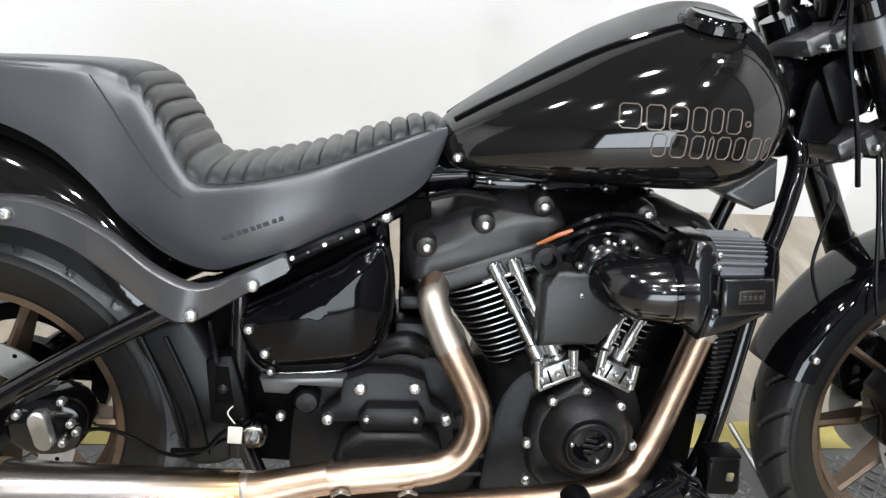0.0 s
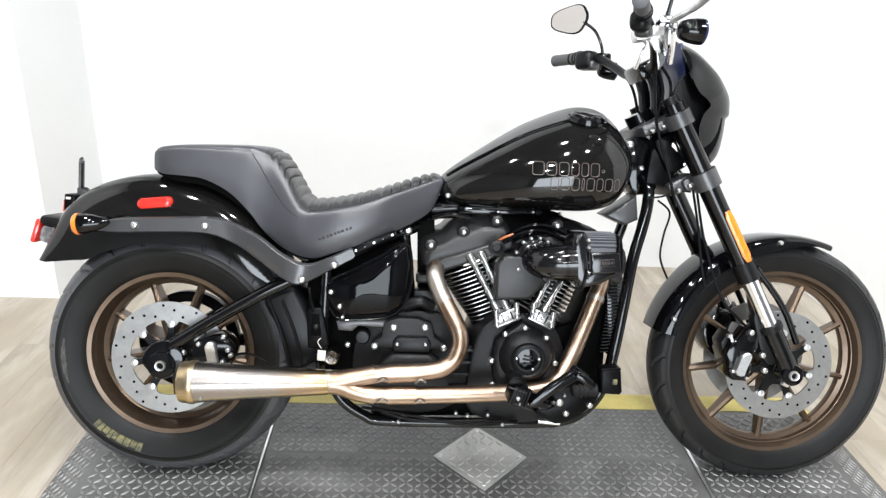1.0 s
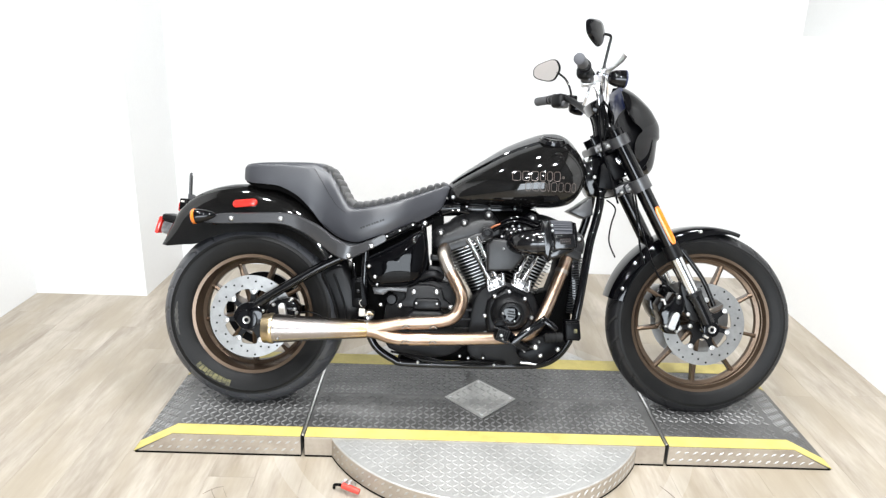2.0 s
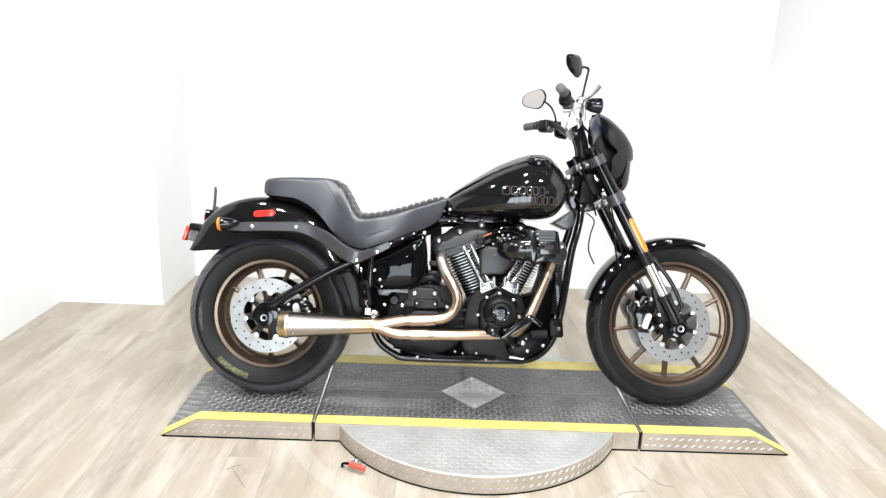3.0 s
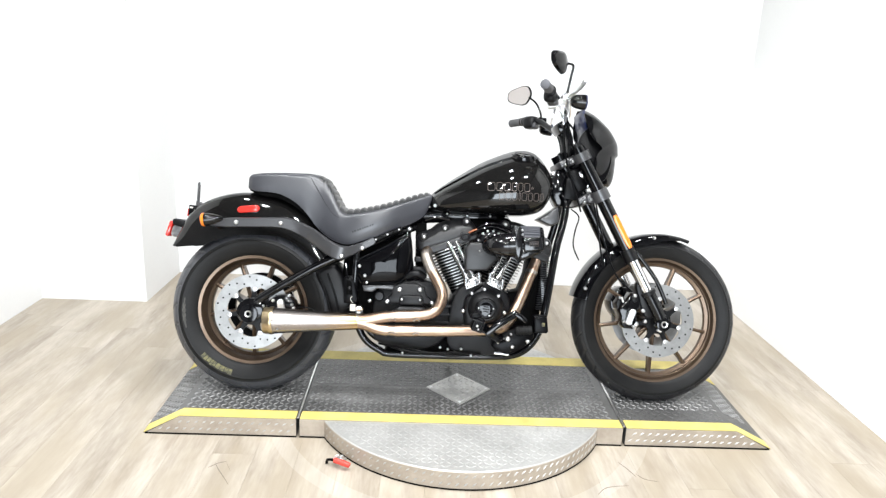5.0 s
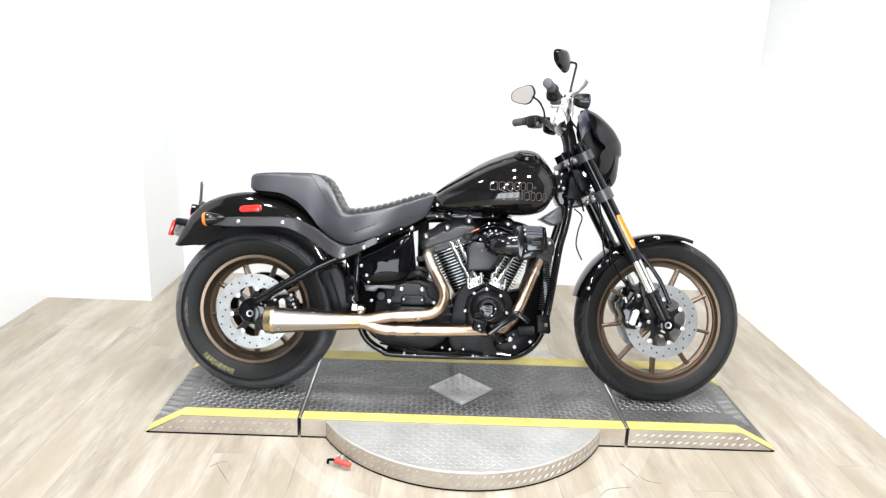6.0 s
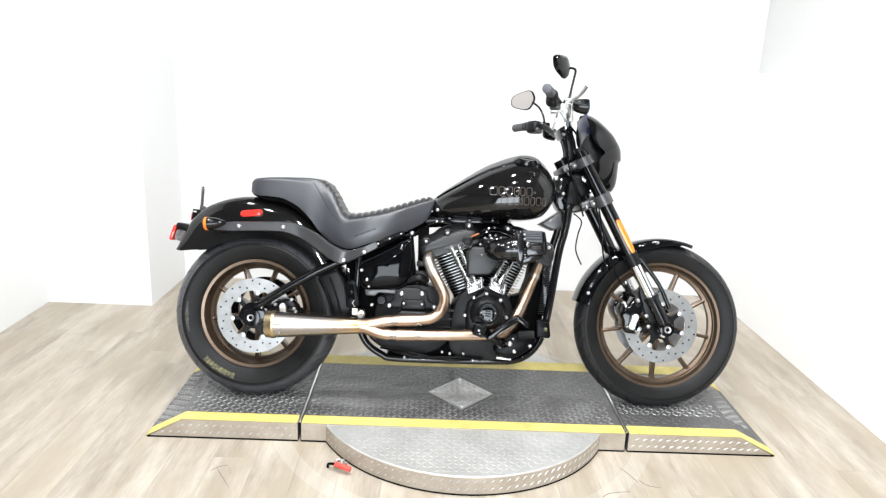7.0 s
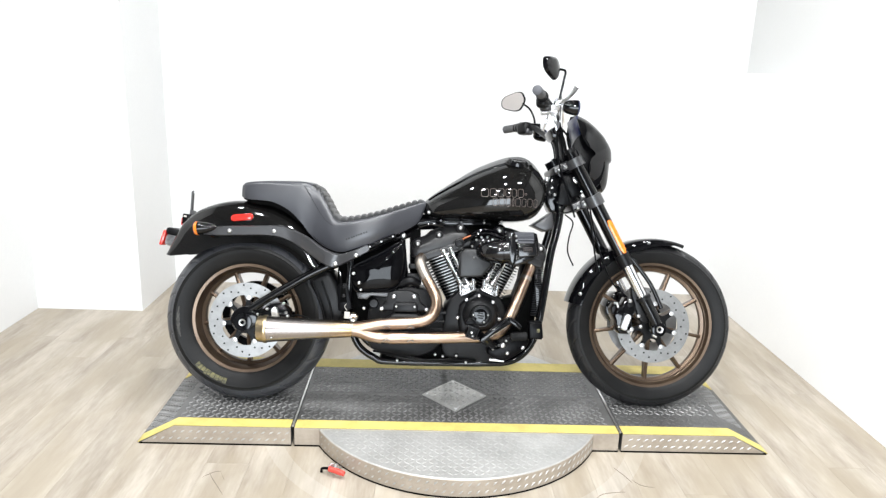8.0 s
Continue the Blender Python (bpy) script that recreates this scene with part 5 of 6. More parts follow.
rail("down_tube", [(0.412, 0.045, 0.822), (0.424, 0.066, 0.795), (0.423, 0.076, 0.755), (0.410, 0.083, 0.690), (0.388, 0.090, 0.600), (0.358, 0.100, 0.400), (0.335, 0.103, 0.290), (0.300, 0.106, 0.225), (0.25, 0.110, 0.188), (0.19, 0.115, 0.175)], 0.0150, label="gloss black frame down tube")
rail("lower_rail", [(0.19, 0.115, 0.175), (0.05, 0.12, 0.172), (-0.235, 0.12, 0.172), (-0.295, 0.12, 0.186), (-0.36, 0.12, 0.235), (-0.40, 0.12, 0.33)], 0.0135, label="gloss black lower frame rail")
rail("upper_rail", [(-0.46, 0.120, 0.555), (-0.34, 0.112, 0.600), (-0.25, 0.085, 0.642), (-0.195, 0.052, 0.664), (-0.14, 0.03, 0.690)], 0.0150, label="gloss black upper frame rail")
rail("seat_post", [(-0.205, 0.060, 0.655), (-0.195, 0.070, 0.560), (-0.175, 0.080, 0.400), (-0.18, 0.09, 0.25)], 0.014)
rail("side_rail", [(-0.395, 0.125, 0.575), (-0.40, 0.125, 0.45), (-0.405, 0.12, 0.30)], 0.015)
part("backbone", tube(BM(), [(0.40, 0, 0.88), (0.2, 0, 0.76), (-0.15, 0, 0.72)], 0.032, 16), FRAME, bike)
part("inner_fender", slab(BM(), smooth([(-0.560, 0.478), (-0.510, 0.510), (-0.470, 0.508), (-0.428, 0.420), (-0.405, 0.335), (-0.420, 0.270), (-0.490, 0.265), (-0.500, 0.330), (-0.530, 0.410)], 4, True), -0.100, 0.10, 0.02, 3), SATIN, bike, "ribbed black inner fender")
for k in range(2):
    part("inner_fender_rib", tube(BM(), [(-0.545 + 0.035 * k, -0.101, 0.478), (-0.508 + 0.035 * k, -0.103, 0.38), (-0.488 + 0.033 * k, -0.101, 0.285)], 0.004, 8), SATIN, bike)

# near-black slabs added as shade where the view ran through the frame
part("frame_filler", slab(BM(), [(-0.455, 0.27), (-0.450, 0.545), (-0.33, 0.600), (-0.215, 0.640), (-0.195, 0.46), (-0.17, 0.25)], -0.085, 0.09, 0.01), DARK, bike, "near-black filler between the frame rails")
part("rear_filler", slab(BM(), [(-0.166, 0.470), (-0.172, 0.690), (-0.128, 0.690), (-0.120, 0.470)], -0.055, 0.05, 0.006), DARK, bike, "near-black filler behind the rear cylinder")
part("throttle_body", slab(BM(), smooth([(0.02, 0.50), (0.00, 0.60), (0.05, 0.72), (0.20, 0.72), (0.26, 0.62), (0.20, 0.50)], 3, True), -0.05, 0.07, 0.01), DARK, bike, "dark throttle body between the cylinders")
# side box with its gloss cover
COVER = smooth([(-0.405, 0.520), (-0.372, 0.546), (-0.339, 0.562), (-0.268, 0.600), (-0.228, 0.626), (-0.198, 0.636), (-0.187, 0.605), (-0.184, 0.540), (-0.200, 0.480), (-0.238, 0.449), (-0.304, 0.440), (-0.360, 0.440), (-0.386, 0.464)], 4, True)
b = BM()
skin(b, [[(-0.285 + (x + 0.285) * k, y, 0.535 + (z - 0.535) * k) for x, z in COVER] for k, y in ((1.0, 0.10), (1.0, -0.126), (0.985, -0.134), (0.93, -0.140), (0.80, -0.146), (0.60, -0.151), (0.35, -0.1545), (0.12, -0.156))])
cover = part("side_cover", b, COVERP, bike, "gloss black domed side cover", angle=1.2)
part("cover_trim", tube(BM(), [(x, -0.131, z) for x, z in COVER + COVER[:1]], 0.0045, 8, 1), FRAME, cover, "raised gloss black rim")
for x, z in ((-0.382, 0.512), (-0.360, 0.476)):
    bolt(bike, x, -0.150, z, 0.008)
bolt(bike, -0.352, -0.152, 0.450, 0.006)
part("harness", tube(BM(), [(-0.345, -0.135, 0.602), (-0.29, -0.138, 0.632), (-0.225, -0.130, 0.660)], 0.011, 10), PLASTIC, bike, "taped wiring harness")
for k in range(7):
    part("harness_clip", box(BM(), (-0.345 + 0.022 * k, -0.147, 0.606 + 0.0105 * k), (0.008, 0.006, 0.007), 0.002, roty(-25), 1), ALU if k % 2 else FRAME, bike)
mod = part("relay_box", slab(BM(), [(-0.437, 0.368), (-0.442, 0.462), (-0.432, 0.471), (-0.405, 0.473), (-0.396, 0.440), (-0.384, 0.377), (-0.412, 0.364)], -0.152, -0.11, 0.005), PLASTIC, bike, "black relay box")
part("relay_window", slab(BM(), [(-0.430, 0.400), (-0.428, 0.456), (-0.410, 0.456), (-0.404, 0.400)], -0.1545, -0.147, 0.002), DARK, mod)
part("relay_knob", lathe(BM(), [(0.003, 0.008), (0.007, 0.006), (0.008, -0.006)], 12, (-0.417, -0.154, 0.425)), SATIN, mod)
part("relay_strap", tube(BM(), [(-0.436, -0.140, 0.520), (-0.430, -0.150, 0.490), (-0.424, -0.152, 0.462)], 0.004, 8), FRAME, mod)
part("paper_tag", box(BM(), (-0.402, -0.158, 0.352), (0.020, 0.003, 0.026), 0.0005, roty(4), 1), TAPE, bike, "small white paper tag")
part("tag_string", tube(BM(), [(-0.402, -0.157, 0.370), (-0.412, -0.155, 0.385), (-0.405, -0.152, 0.395)], 0.001, 6), TAPE, bike)
part("pivot_nut", lathe(BM(), [(0.010, -0.012), (0.011, 0.008), (0.016, 0.009), (0.020, 0.004), (0.021, -0.03)], 20, (-0.378, -0.145, 0.345)), CHROME, bike, "hollow swingarm pivot nut")

# rear brake caliper and hoses
cal = part("rear_caliper", slab(BM(), smooth([(-0.735, 0.355), (-0.700, 0.385), (-0.650, 0.385), (-0.625, 0.350), (-0.640, 0.305), (-0.690, 0.295), (-0.730, 0.315)], 3, True), -0.125, -0.055, 0.010), FRAME, bike, "black rear brake caliper")
b = BM()
rings = []
for y, k in ((-0.120, 1.0), (-0.138, 1.0), (-0.141, 0.9)):
    ring = []
    for j in range(28):
        a = 2 * math.pi * j / 28
        cz = math.copysign(0.016, math.sin(a))
        ring.append((-0.679 + 0.0130 * math.cos(a) * k - 0.2 * cz, y, 0.343 + (cz + 0.0145 * math.sin(a)) * k))
    rings.append(ring)
skin(b, rings)
part("caliper_plate", b, ALU, cal, "bright caliper cover plate")
for x, z in ((-0.712, 0.366), (-0.649, 0.388), (-0.639, 0.353), (-0.652, 0.322), (-0.749, 0.343), (-0.632, 0.340)):
    bolt(cal, x, -0.132, z, 0.007)
part("brake_line", tube(BM(), [(-0.645, -0.125, 0.330), (-0.60, -0.130, 0.345), (-0.555, -0.135, 0.335), (-0.515, -0.135, 0.310), (-0.47, -0.135, 0.305), (-0.42, -0.14, 0.335)], 0.0032, 8), PLASTIC, bike, "thin black brake line")
part("hose", tube(BM(), [(-0.50, -0.13, 0.310), (-0.45, -0.14, 0.318), (-0.425, -0.145, 0.345), (-0.40, -0.14, 0.36)], 0.004, 8), PLASTIC, bike)

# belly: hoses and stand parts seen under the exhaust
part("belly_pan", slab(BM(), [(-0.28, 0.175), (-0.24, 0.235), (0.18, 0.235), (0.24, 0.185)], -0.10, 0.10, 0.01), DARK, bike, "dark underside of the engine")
part("belly_hose", tube(BM(), [(-0.25, -0.145, 0.205), (-0.15, -0.15, 0.185), (0.0, -0.15, 0.190), (0.10, -0.145, 0.185)], 0.005, 8), PLASTIC, bike)
part("belly_hose", tube(BM(), [(-0.30, -0.14, 0.215), (-0.18, -0.15, 0.200), (-0.05, -0.148, 0.178), (0.06, -0.145, 0.180)], 0.004, 8), PLASTIC, bike)
for x, z in ((-0.205, 0.182), (0.060, 0.180), (0.022, 0.205), (-0.03, 0.202), (-0.06, 0.208)):
    bolt(bike, x, -0.150, z, 0.006)

# rider's foot controls
peg = part("footpeg", box(BM(), (0.066, -0.325, 0.322), (0.042, 0.070, 0.046), 0.006, roty(18)), PLASTIC, bike, "ribbed black footpeg")
for k in range(6):
    part("peg_rib", box(BM(), (0.0495 + 0.0066 * k, -0.361, 0.3275 - 0.0022 * k), (0.0028, 0.006, 0.044), 0.001, roty(18), 1), SATIN, peg)
for k in range(2):
    part("peg_rib", box(BM(), (0.060 + 0.012 * k, -0.361, 0.341 - 0.038 * k), (0.044, 0.005, 0.004), 0.001, roty(18), 1), SATIN, peg)
part("peg_heel", slab(BM(), smooth([(0.040, 0.350), (0.050, 0.368), (0.070, 0.366), (0.078, 0.350)], 3, True), -0.352, -0.300, 0.004), PLASTIC, peg)
bolt(peg, 0.062, -0.362, 0.322, 0.006)
bolt(peg, 0.066, -0.362, 0.310, 0.004)
part("peg_mount", tube(BM(), [(0.090, -0.30, 0.312), (0.150, -0.22, 0.262), (0.19, -0.15, 0.250)], 0.016, 12), FRAME, bike, "black peg mount")
ped = part("brake_pedal", slab(BM(), [(0.096, 0.285), (0.106, 0.302), (0.135, 0.330), (0.199, 0.375), (0.228, 0.364), (0.205, 0.348), (0.142, 0.306), (0.115, 0.280)], -0.310, -0.290, 0.004), FRAME, bike, "black brake pedal lever")
part("pedal_pad", box(BM(), (0.224, -0.290, 0.352), (0.054, 0.065, 0.016), 0.004, roty(35)), FRAME, ped, "black pedal pad")
for k in (-1, 1):
    part("pad_ridge", box(BM(), (0.226, -0.290 + 0.022 * k, 0.361), (0.046, 0.004, 0.004), 0.001, roty(35), 1), SATIN, ped)
part("lever_link", tube(BM(), [(0.132, -0.285, 0.300), (0.165, -0.280, 0.322), (0.195, -0.270, 0.340)], 0.007, 10), ALU, ped, "bright pedal linkage")
part("control_bracket", slab(BM(), smooth([(0.138, 0.223), (0.160, 0.262), (0.200, 0.290), (0.262, 0.300), (0.300, 0.275), (0.283, 0.240), (0.235, 0.205), (0.190, 0.192)], 3, True), -0.180, -0.10, 0.012), PLASTIC, bike, "black control bracket")
mc = part("master_cylinder", slab(BM(), [(0.296, 0.284), (0.292, 0.338), (0.298, 0.345), (0.336, 0.347), (0.343, 0.342), (0.349, 0.290), (0.343, 0.282)], -0.205, -0.165, 0.006, 3), PLASTIC, bike, "black rear brake reservoir")
part("reservoir_lid", box(BM(), (0.317, -0.185, 0.347), (0.050, 0.042, 0.007), 0.003, roty(-3)), PLASTIC, mc)
part("reservoir_badge", box(BM(), (0.328, -0.2062, 0.316), (0.012, 0.003, 0.014), 0.002), MARK, mc)
boot = part("boot", tube(BM(), [(0.225, -0.20, 0.288), (0.285, -0.20, 0.294)], 0.015, 14, 1), SOFT, bike, "ribbed rubber boot")
for k in range(5):
    part("boot_rib", tube(BM(), [(0.230 + 0.011 * k, -0.20, 0.2885 + 0.001 * k), (0.235 + 0.011 * k, -0.20, 0.289 + 0.001 * k)], 0.0175, 14, 1), SOFT, boot)
for x, z, r in ((0.197, 0.254, 0.0115), (0.215, 0.225, 0.009), (0.274, 0.248, 0.009), (0.209, 0.272, 0.005), (0.160, 0.240, 0.006)):
    bolt(bike, x, -0.185, z, r, ALU)
part("tie_bar", tube(BM(), [(0.150, -0.165, 0.196), (0.205, -0.165, 0.192)], 0.006, 10, 1), ALU, bike, "bright stand spring")
part("push_rod", tube(BM(), [(0.320, -0.195, 0.288), (0.346, -0.195, 0.290)], 0.007, 10, 1), ALU, bike)

# oil cooler behind the down tubes
cool = part("oil_cooler", box(BM(), (0.345, 0, 0.460), (0.032, 0.19, 0.215), 0.006, roty(-5)), FRAME, bike, "black finned oil cooler")
for k in range(22):
    part("cooler_fin", box(BM(), (0.345 + 0.0008 * (k - 11), 0, 0.365 + 0.009 * k), (0.040, 0.200, 0.002), 0, roty(-5)), WRINKLE, cool)
# shade between fins and header, added as a near-black block
part("header_filler", slab(BM(), [(0.20, 0.19), (0.20, 0.42), (0.255, 0.435), (0.278, 0.500), (0.296, 0.62), (0.345, 0.60), (0.335, 0.24), (0.30, 0.20)], -0.07, 0.07, 0.01), DARK, bike, "near-black filler behind the header")
part("front_guard", slab(BM(), [(0.312, 0.720), (0.345, 0.741), (0.394, 0.776), (0.402, 0.711), (0.369, 0.696)], -0.076, 0.02, 0.008, 3), STRUT, bike, "satin grey-black frame cover")

part("neck_plate", slab(BM(), smooth([(0.366, 0.905), (0.400, 0.926), (0.432, 0.918), (0.446, 0.880), (0.454, 0.795), (0.425, 0.778), (0.392, 0.780), (0.370, 0.834)], 3, True), -0.050, 0.05, 0.010), FRAME, bike, "black steering head gusset")
bolt(bike, 0.370, -0.068, 0.905, 0.011, ALU)
bolt(bike, 0.402, -0.068, 0.845, 0.008, ALU)
for x, z in ((-0.05, 0.727), (0.03, 0.722), (0.12, 0.724), (0.19, 0.722)):
    bolt(bike, x, -0.10, z, 0.005)
part("under_tank_rail", box(BM(), (0.04, -0.06, 0.722), (0.22, 0.03, 0.022), 0.005), FRAME, bike)
part("breather_tube", tube(BM(), [(-0.135, -0.10, 0.700), (-0.09, -0.11, 0.712), (-0.04, -0.11, 0.705)], 0.006, 8), FRAME, bike)

# ---- front end ----
TAN = math.tan(radians(RAKE))


def fx(z):
    return 0.507 + (0.896 - z) * TAN


FY = 0.125
for s in (-1, 1):
    y = s * FY
    leg = part("fork_leg", tube(BM(), [(fx(1.005), y, 1.005), (fx(0.600), y, 0.600)], 0.0262, 24, 1), FRAME, bike, "gloss black upper fork tube", STEER)
    part("slider", tube(BM(), [(fx(0.605), y, 0.605), (fx(0.40), y, 0.40)], 0.0215, 24, 1), CHROME, leg, "chrome fork slider")
    part("dust_seal", tube(BM(), [(fx(0.615), y, 0.615), (fx(0.570), y, 0.570)], 0.0285, 24, 1), SATIN, leg)
    fb = part("fork_bottom", tube(BM(), [(fx(0.445), y, 0.445), (fx(0.425), y, 0.425), (fx(0.36), y, 0.36), (0.808, y, 0.335)], lambda t: 0.0275 - 0.004 * t, 20, 3), FRAME, leg, "black fork bottom casting")
    part("axle_boss", lathe(BM(), [(0.016, 0.024), (0.027, 0.022), (0.029, 0.016), (0.029, -0.022)], 28, (0.813, y, 0.324), (0, s, 0)), FRAME, fb)
    part("pinch_bolt", tube(BM(), [(0.790, y + s * 0.012, 0.303), (0.806, y + s * 0.012, 0.296)], 0.007, 10, 1), ALU, fb)
    part("seal_ring", tube(BM(), [(fx(0.452), y, 0.452), (fx(0.440), y, 0.440)], 0.0305, 24, 1), SATIN, fb)
    part("fender_stay", tube(BM(), [(fx(0.60) + 0.035, y * 0.95, 0.600), (0.780, y, 0.500), (0.826, y, 0.405)], 0.0085, 10, 4), FRAME, leg, "black fender stay")
    part("fork_cap", tube(BM(), [(fx(1.004), y, 1.004), (fx(1.020), y, 1.020)], 0.020, 16, 1), SATIN, leg)
    amb = BM()
    rings = []
    for t in range(9):
        z = 0.745 - 0.125 * t / 8
        e = 1.0 if 0 < t < 8 else 0.6
        c = Vector((fx(z) + 0.010, y + s * 0.022, z))
        rings.append([(c.x + dx * e, c.y + s * dy, c.z + dx * e * 0.5) for dx, dy in ((-0.0095, -0.004), (-0.0095, 0.004), (-0.005, 0.0065), (0.005, 0.0065), (0.0095, 0.004), (0.0095, -0.004))])
    skin(amb, rings)
    part("amber_reflector", amb, AMBER, leg, "long amber side reflector")

d = Vector((-math.sin(radians(RAKE)), 0, math.cos(radians(RAKE))))
for z, depth, nm in ((0.968, 0.036, "upper_clamp"), (0.822, 0.044, "lower_clamp")):
    b = BM()
    for s in (-1, 1):
        c = Vector((fx(z), s * FY, z))
        tube(b, [tuple(c - d * depth / 2), tuple(c + d * depth / 2)], 0.035, 20, 1)
    c = Vector((fx(z) - 0.045, 0, z - 0.015))
    box(b, tuple(c), (0.075, 0.20, depth * 0.8), 0.008, roty(-RAKE))
    box(b, (fx(z) - 0.014, -0.085, z - 0.004), (0.075, 0.06, depth * 0.82), 0.010, roty(-RAKE))
    box(b, (fx(z) - 0.014, 0.085, z - 0.004), (0.075, 0.06, depth * 0.82), 0.010, roty(-RAKE))
    cl = part(nm, b, STRUT, bike, "satin black triple clamp", STEER)
    for k in (0.035, 0.062):
        bolt(cl, fx(z) - k, -0.118, z - k * 0.5, 0.007)
part("steering_head", tube(BM(), [tuple(HEAD - d * 0.13 + Vector((-0.03, 0, 0))), tuple(HEAD + d * 0.08 + Vector((-0.03, 0, 0)))], 0.036, 20, 1), FRAME, bike, "black steering head")
part("head_wiring", box(BM(), (0.470, -0.04, 0.885), (0.060, 0.10, 0.10), 0.012, roty(-RAKE)), PLASTIC, bike, m=STEER)
part("chrome_fitting", box(BM(), (0.478, -0.098, 0.905), (0.024, 0.012, 0.030), 0.005, roty(-40)), CHROME, bike, "chrome hose fitting", STEER)
part("chrome_fitting", box(BM(), (0.505, -0.098, 0.868), (0.010, 0.010, 0.030), 0.003, roty(15)), CHROME, bike, "", STEER)

# front fender
b = BM()
cr, sk = [], []
for i in range(33):
    a = radians(166 - 96 * i / 32)
    cr.append((FAX + 0.353 * math.cos(a), FAZ + 0.353 * math.sin(a)))
    k = 0.300 + 0.03 * max(0, (i - 22) / 10) if i < 30 else 0.325
    sk.append((FAX + k * math.cos(a) , FAZ + (k + 0.01) * math.sin(a)))
fend = part("front_fender", fender_shell(b, cr, sk, 0.075), GLOSS, bike, "gloss black front fender", STEER)
bolt(fend, FAX + 0.325 * math.cos(radians(158)), -0.079, FAZ + 0.325 * math.sin(radians(158)), 0.008)
bolt(fend, FAX + 0.334 * math.cos(radians(95)), -0.079, FAZ + 0.334 * math.sin(radians(95)), 0.007)
part("fender_bracket", box(BM(), (0.690, -0.085, 0.600), (0.09, 0.02, 0.035), 0.006, roty(30)), FRAME, fend)

# front caliper, near side
cal = part("front_caliper", slab(BM(), [(0.664, 0.302), (0.650, 0.318), (0.648, 0.352), (0.640, 0.372), (0.652, 0.405), (0.668, 0.412), (0.690, 0.442), (0.716, 0.440), (0.728, 0.420), (0.722, 0.385), (0.708, 0.362), (0.712, 0.335), (0.698, 0.300)], -0.128, -0.035, 0.007), FRAME, bike, "black front brake caliper", STEER)
b = BM()
rings = []
for y, k in ((-0.128, 1.0), (-0.139, 1.0), (-0.142, 0.9)):
    ring = []
    for j in range(28):
        a = 2 * math.pi * j / 28
        cz = math.copysign(0.017, math.sin(a))
        ring.append((0.686 + 0.0145 * math.cos(a) * k + 0.40 * cz - 0.006 * (1 - (abs(math.sin(a)))), y, 0.348 + (cz + 0.0145 * math.sin(a)) * k))
    rings.append(ring)
skin(b, rings)
part("caliper_plate", b, ALU, cal, "bright caliper cover plate")
for x, z in ((0.732, 0.374), (0.697, 0.433), (0.741, 0.333), (0.694, 0.312), (0.637, 0.423), (0.655, 0.330)):
    bolt(cal, x, -0.136, z, 0.009 if x > 0.695 else 0.006, ALU)
for z in (0.322, 0.372, 0.418):
    part("piston_cap", lathe(BM(), [(0.004, 0.004), (0.011, 0.003), (0.0125, -0.004)], 16, (0.664 + (z - 0.322) * 0.38, -0.129, z)), SATIN, cal)
part("bleed_nipple", tube(BM(), [(0.655, -0.122, 0.405), (0.648, -0.124, 0.425)], 0.004, 8, 1), ALU, cal)
part("bridge", slab(BM(), [(0.640, 0.375), (0.634, 0.398), (0.652, 0.428), (0.668, 0.420), (0.655, 0.395)], -0.105, -0.045, 0.004), SATIN, cal)
part("caliper_mount", slab(BM(), smooth([(0.715, 0.430), (0.705, 0.480), (0.735, 0.490), (0.770, 0.430), (0.790, 0.370), (0.765, 0.345), (0.74, 0.36)], 3, True), -0.128, -0.09, 0.006), SATIN, cal)
part("brake_hose", tube(BM(), [(0.690, -0.120, 0.445), (0.655, -0.125, 0.475), (0.630, -0.12, 0.50), (0.600, -0.115, 0.56), (0.560, -0.11, 0.68), (0.535, -0.11, 0.79)], 0.0035, 8), PLASTIC, cal, "black brake hose")
part("far_caliper", slab(BM(), smooth([(0.655, 0.360), (0.650, 0.410), (0.690, 0.455), (0.735, 0.445), (0.750, 0.395), (0.735, 0.335), (0.690, 0.320)], 3, True), 0.035, 0.130, 0.012), FRAME, bike, "black front brake caliper", STEER)

# headlamp and quarter fairing
NOSE = smooth([(0.862, 0.606), (0.872, 0.617), (0.90, 0.628), (0.961, 0.633), (0.981, 0.634), (0.989, 0.643), (1.00, 0.643), (1.035, 0.640), (1.070, 0.622), (1.098, 0.602), (1.143, 0.555), (1.165, 0.520), (1.178, 0.488)], 4)
EDGE = smooth([(0.862, 0.562), (0.90, 0.540), (0.945, 0.522), (0.985, 0.530), (1.005, 0.548), (1.020, 0.535), (1.040, 0.508), (1.09, 0.486), (1.14, 0.480), (1.178, 0.478)], 4)
FWID = smooth([(0.862, 0.050), (0.88, 0.085), (0.93, 0.125), (1.0, 0.140), (1.06, 0.135), (1.11, 0.115), (1.15, 0.080), (1.178, 0.035)], 4)
b = BM()
rings = []
for i in range(49):
    z = 0.8625 + 0.315 * i / 48
    xn, xr, w = at(NOSE, z), at(EDGE, z), at(FWID, z)
    lim = math.acos(min(1, max(0.05, (xr - 0.470) / (xn - 0.470))))
    rings.append([(0.470 + (xn - 0.470) * math.cos(lim * (j / 20 - 1)), w * math.sin(lim * (j / 20 - 1)), z) for j in range(41)])
skin(b, rings, False, False)
bmesh.ops.recalc_face_normals(b, faces=b.faces)
bmesh.ops.solidify(b, geom=b.faces[:], thickness=0.004)
part("quarter_fairing", b, GLOSS, bike, "gloss black quarter fairing", STEER)
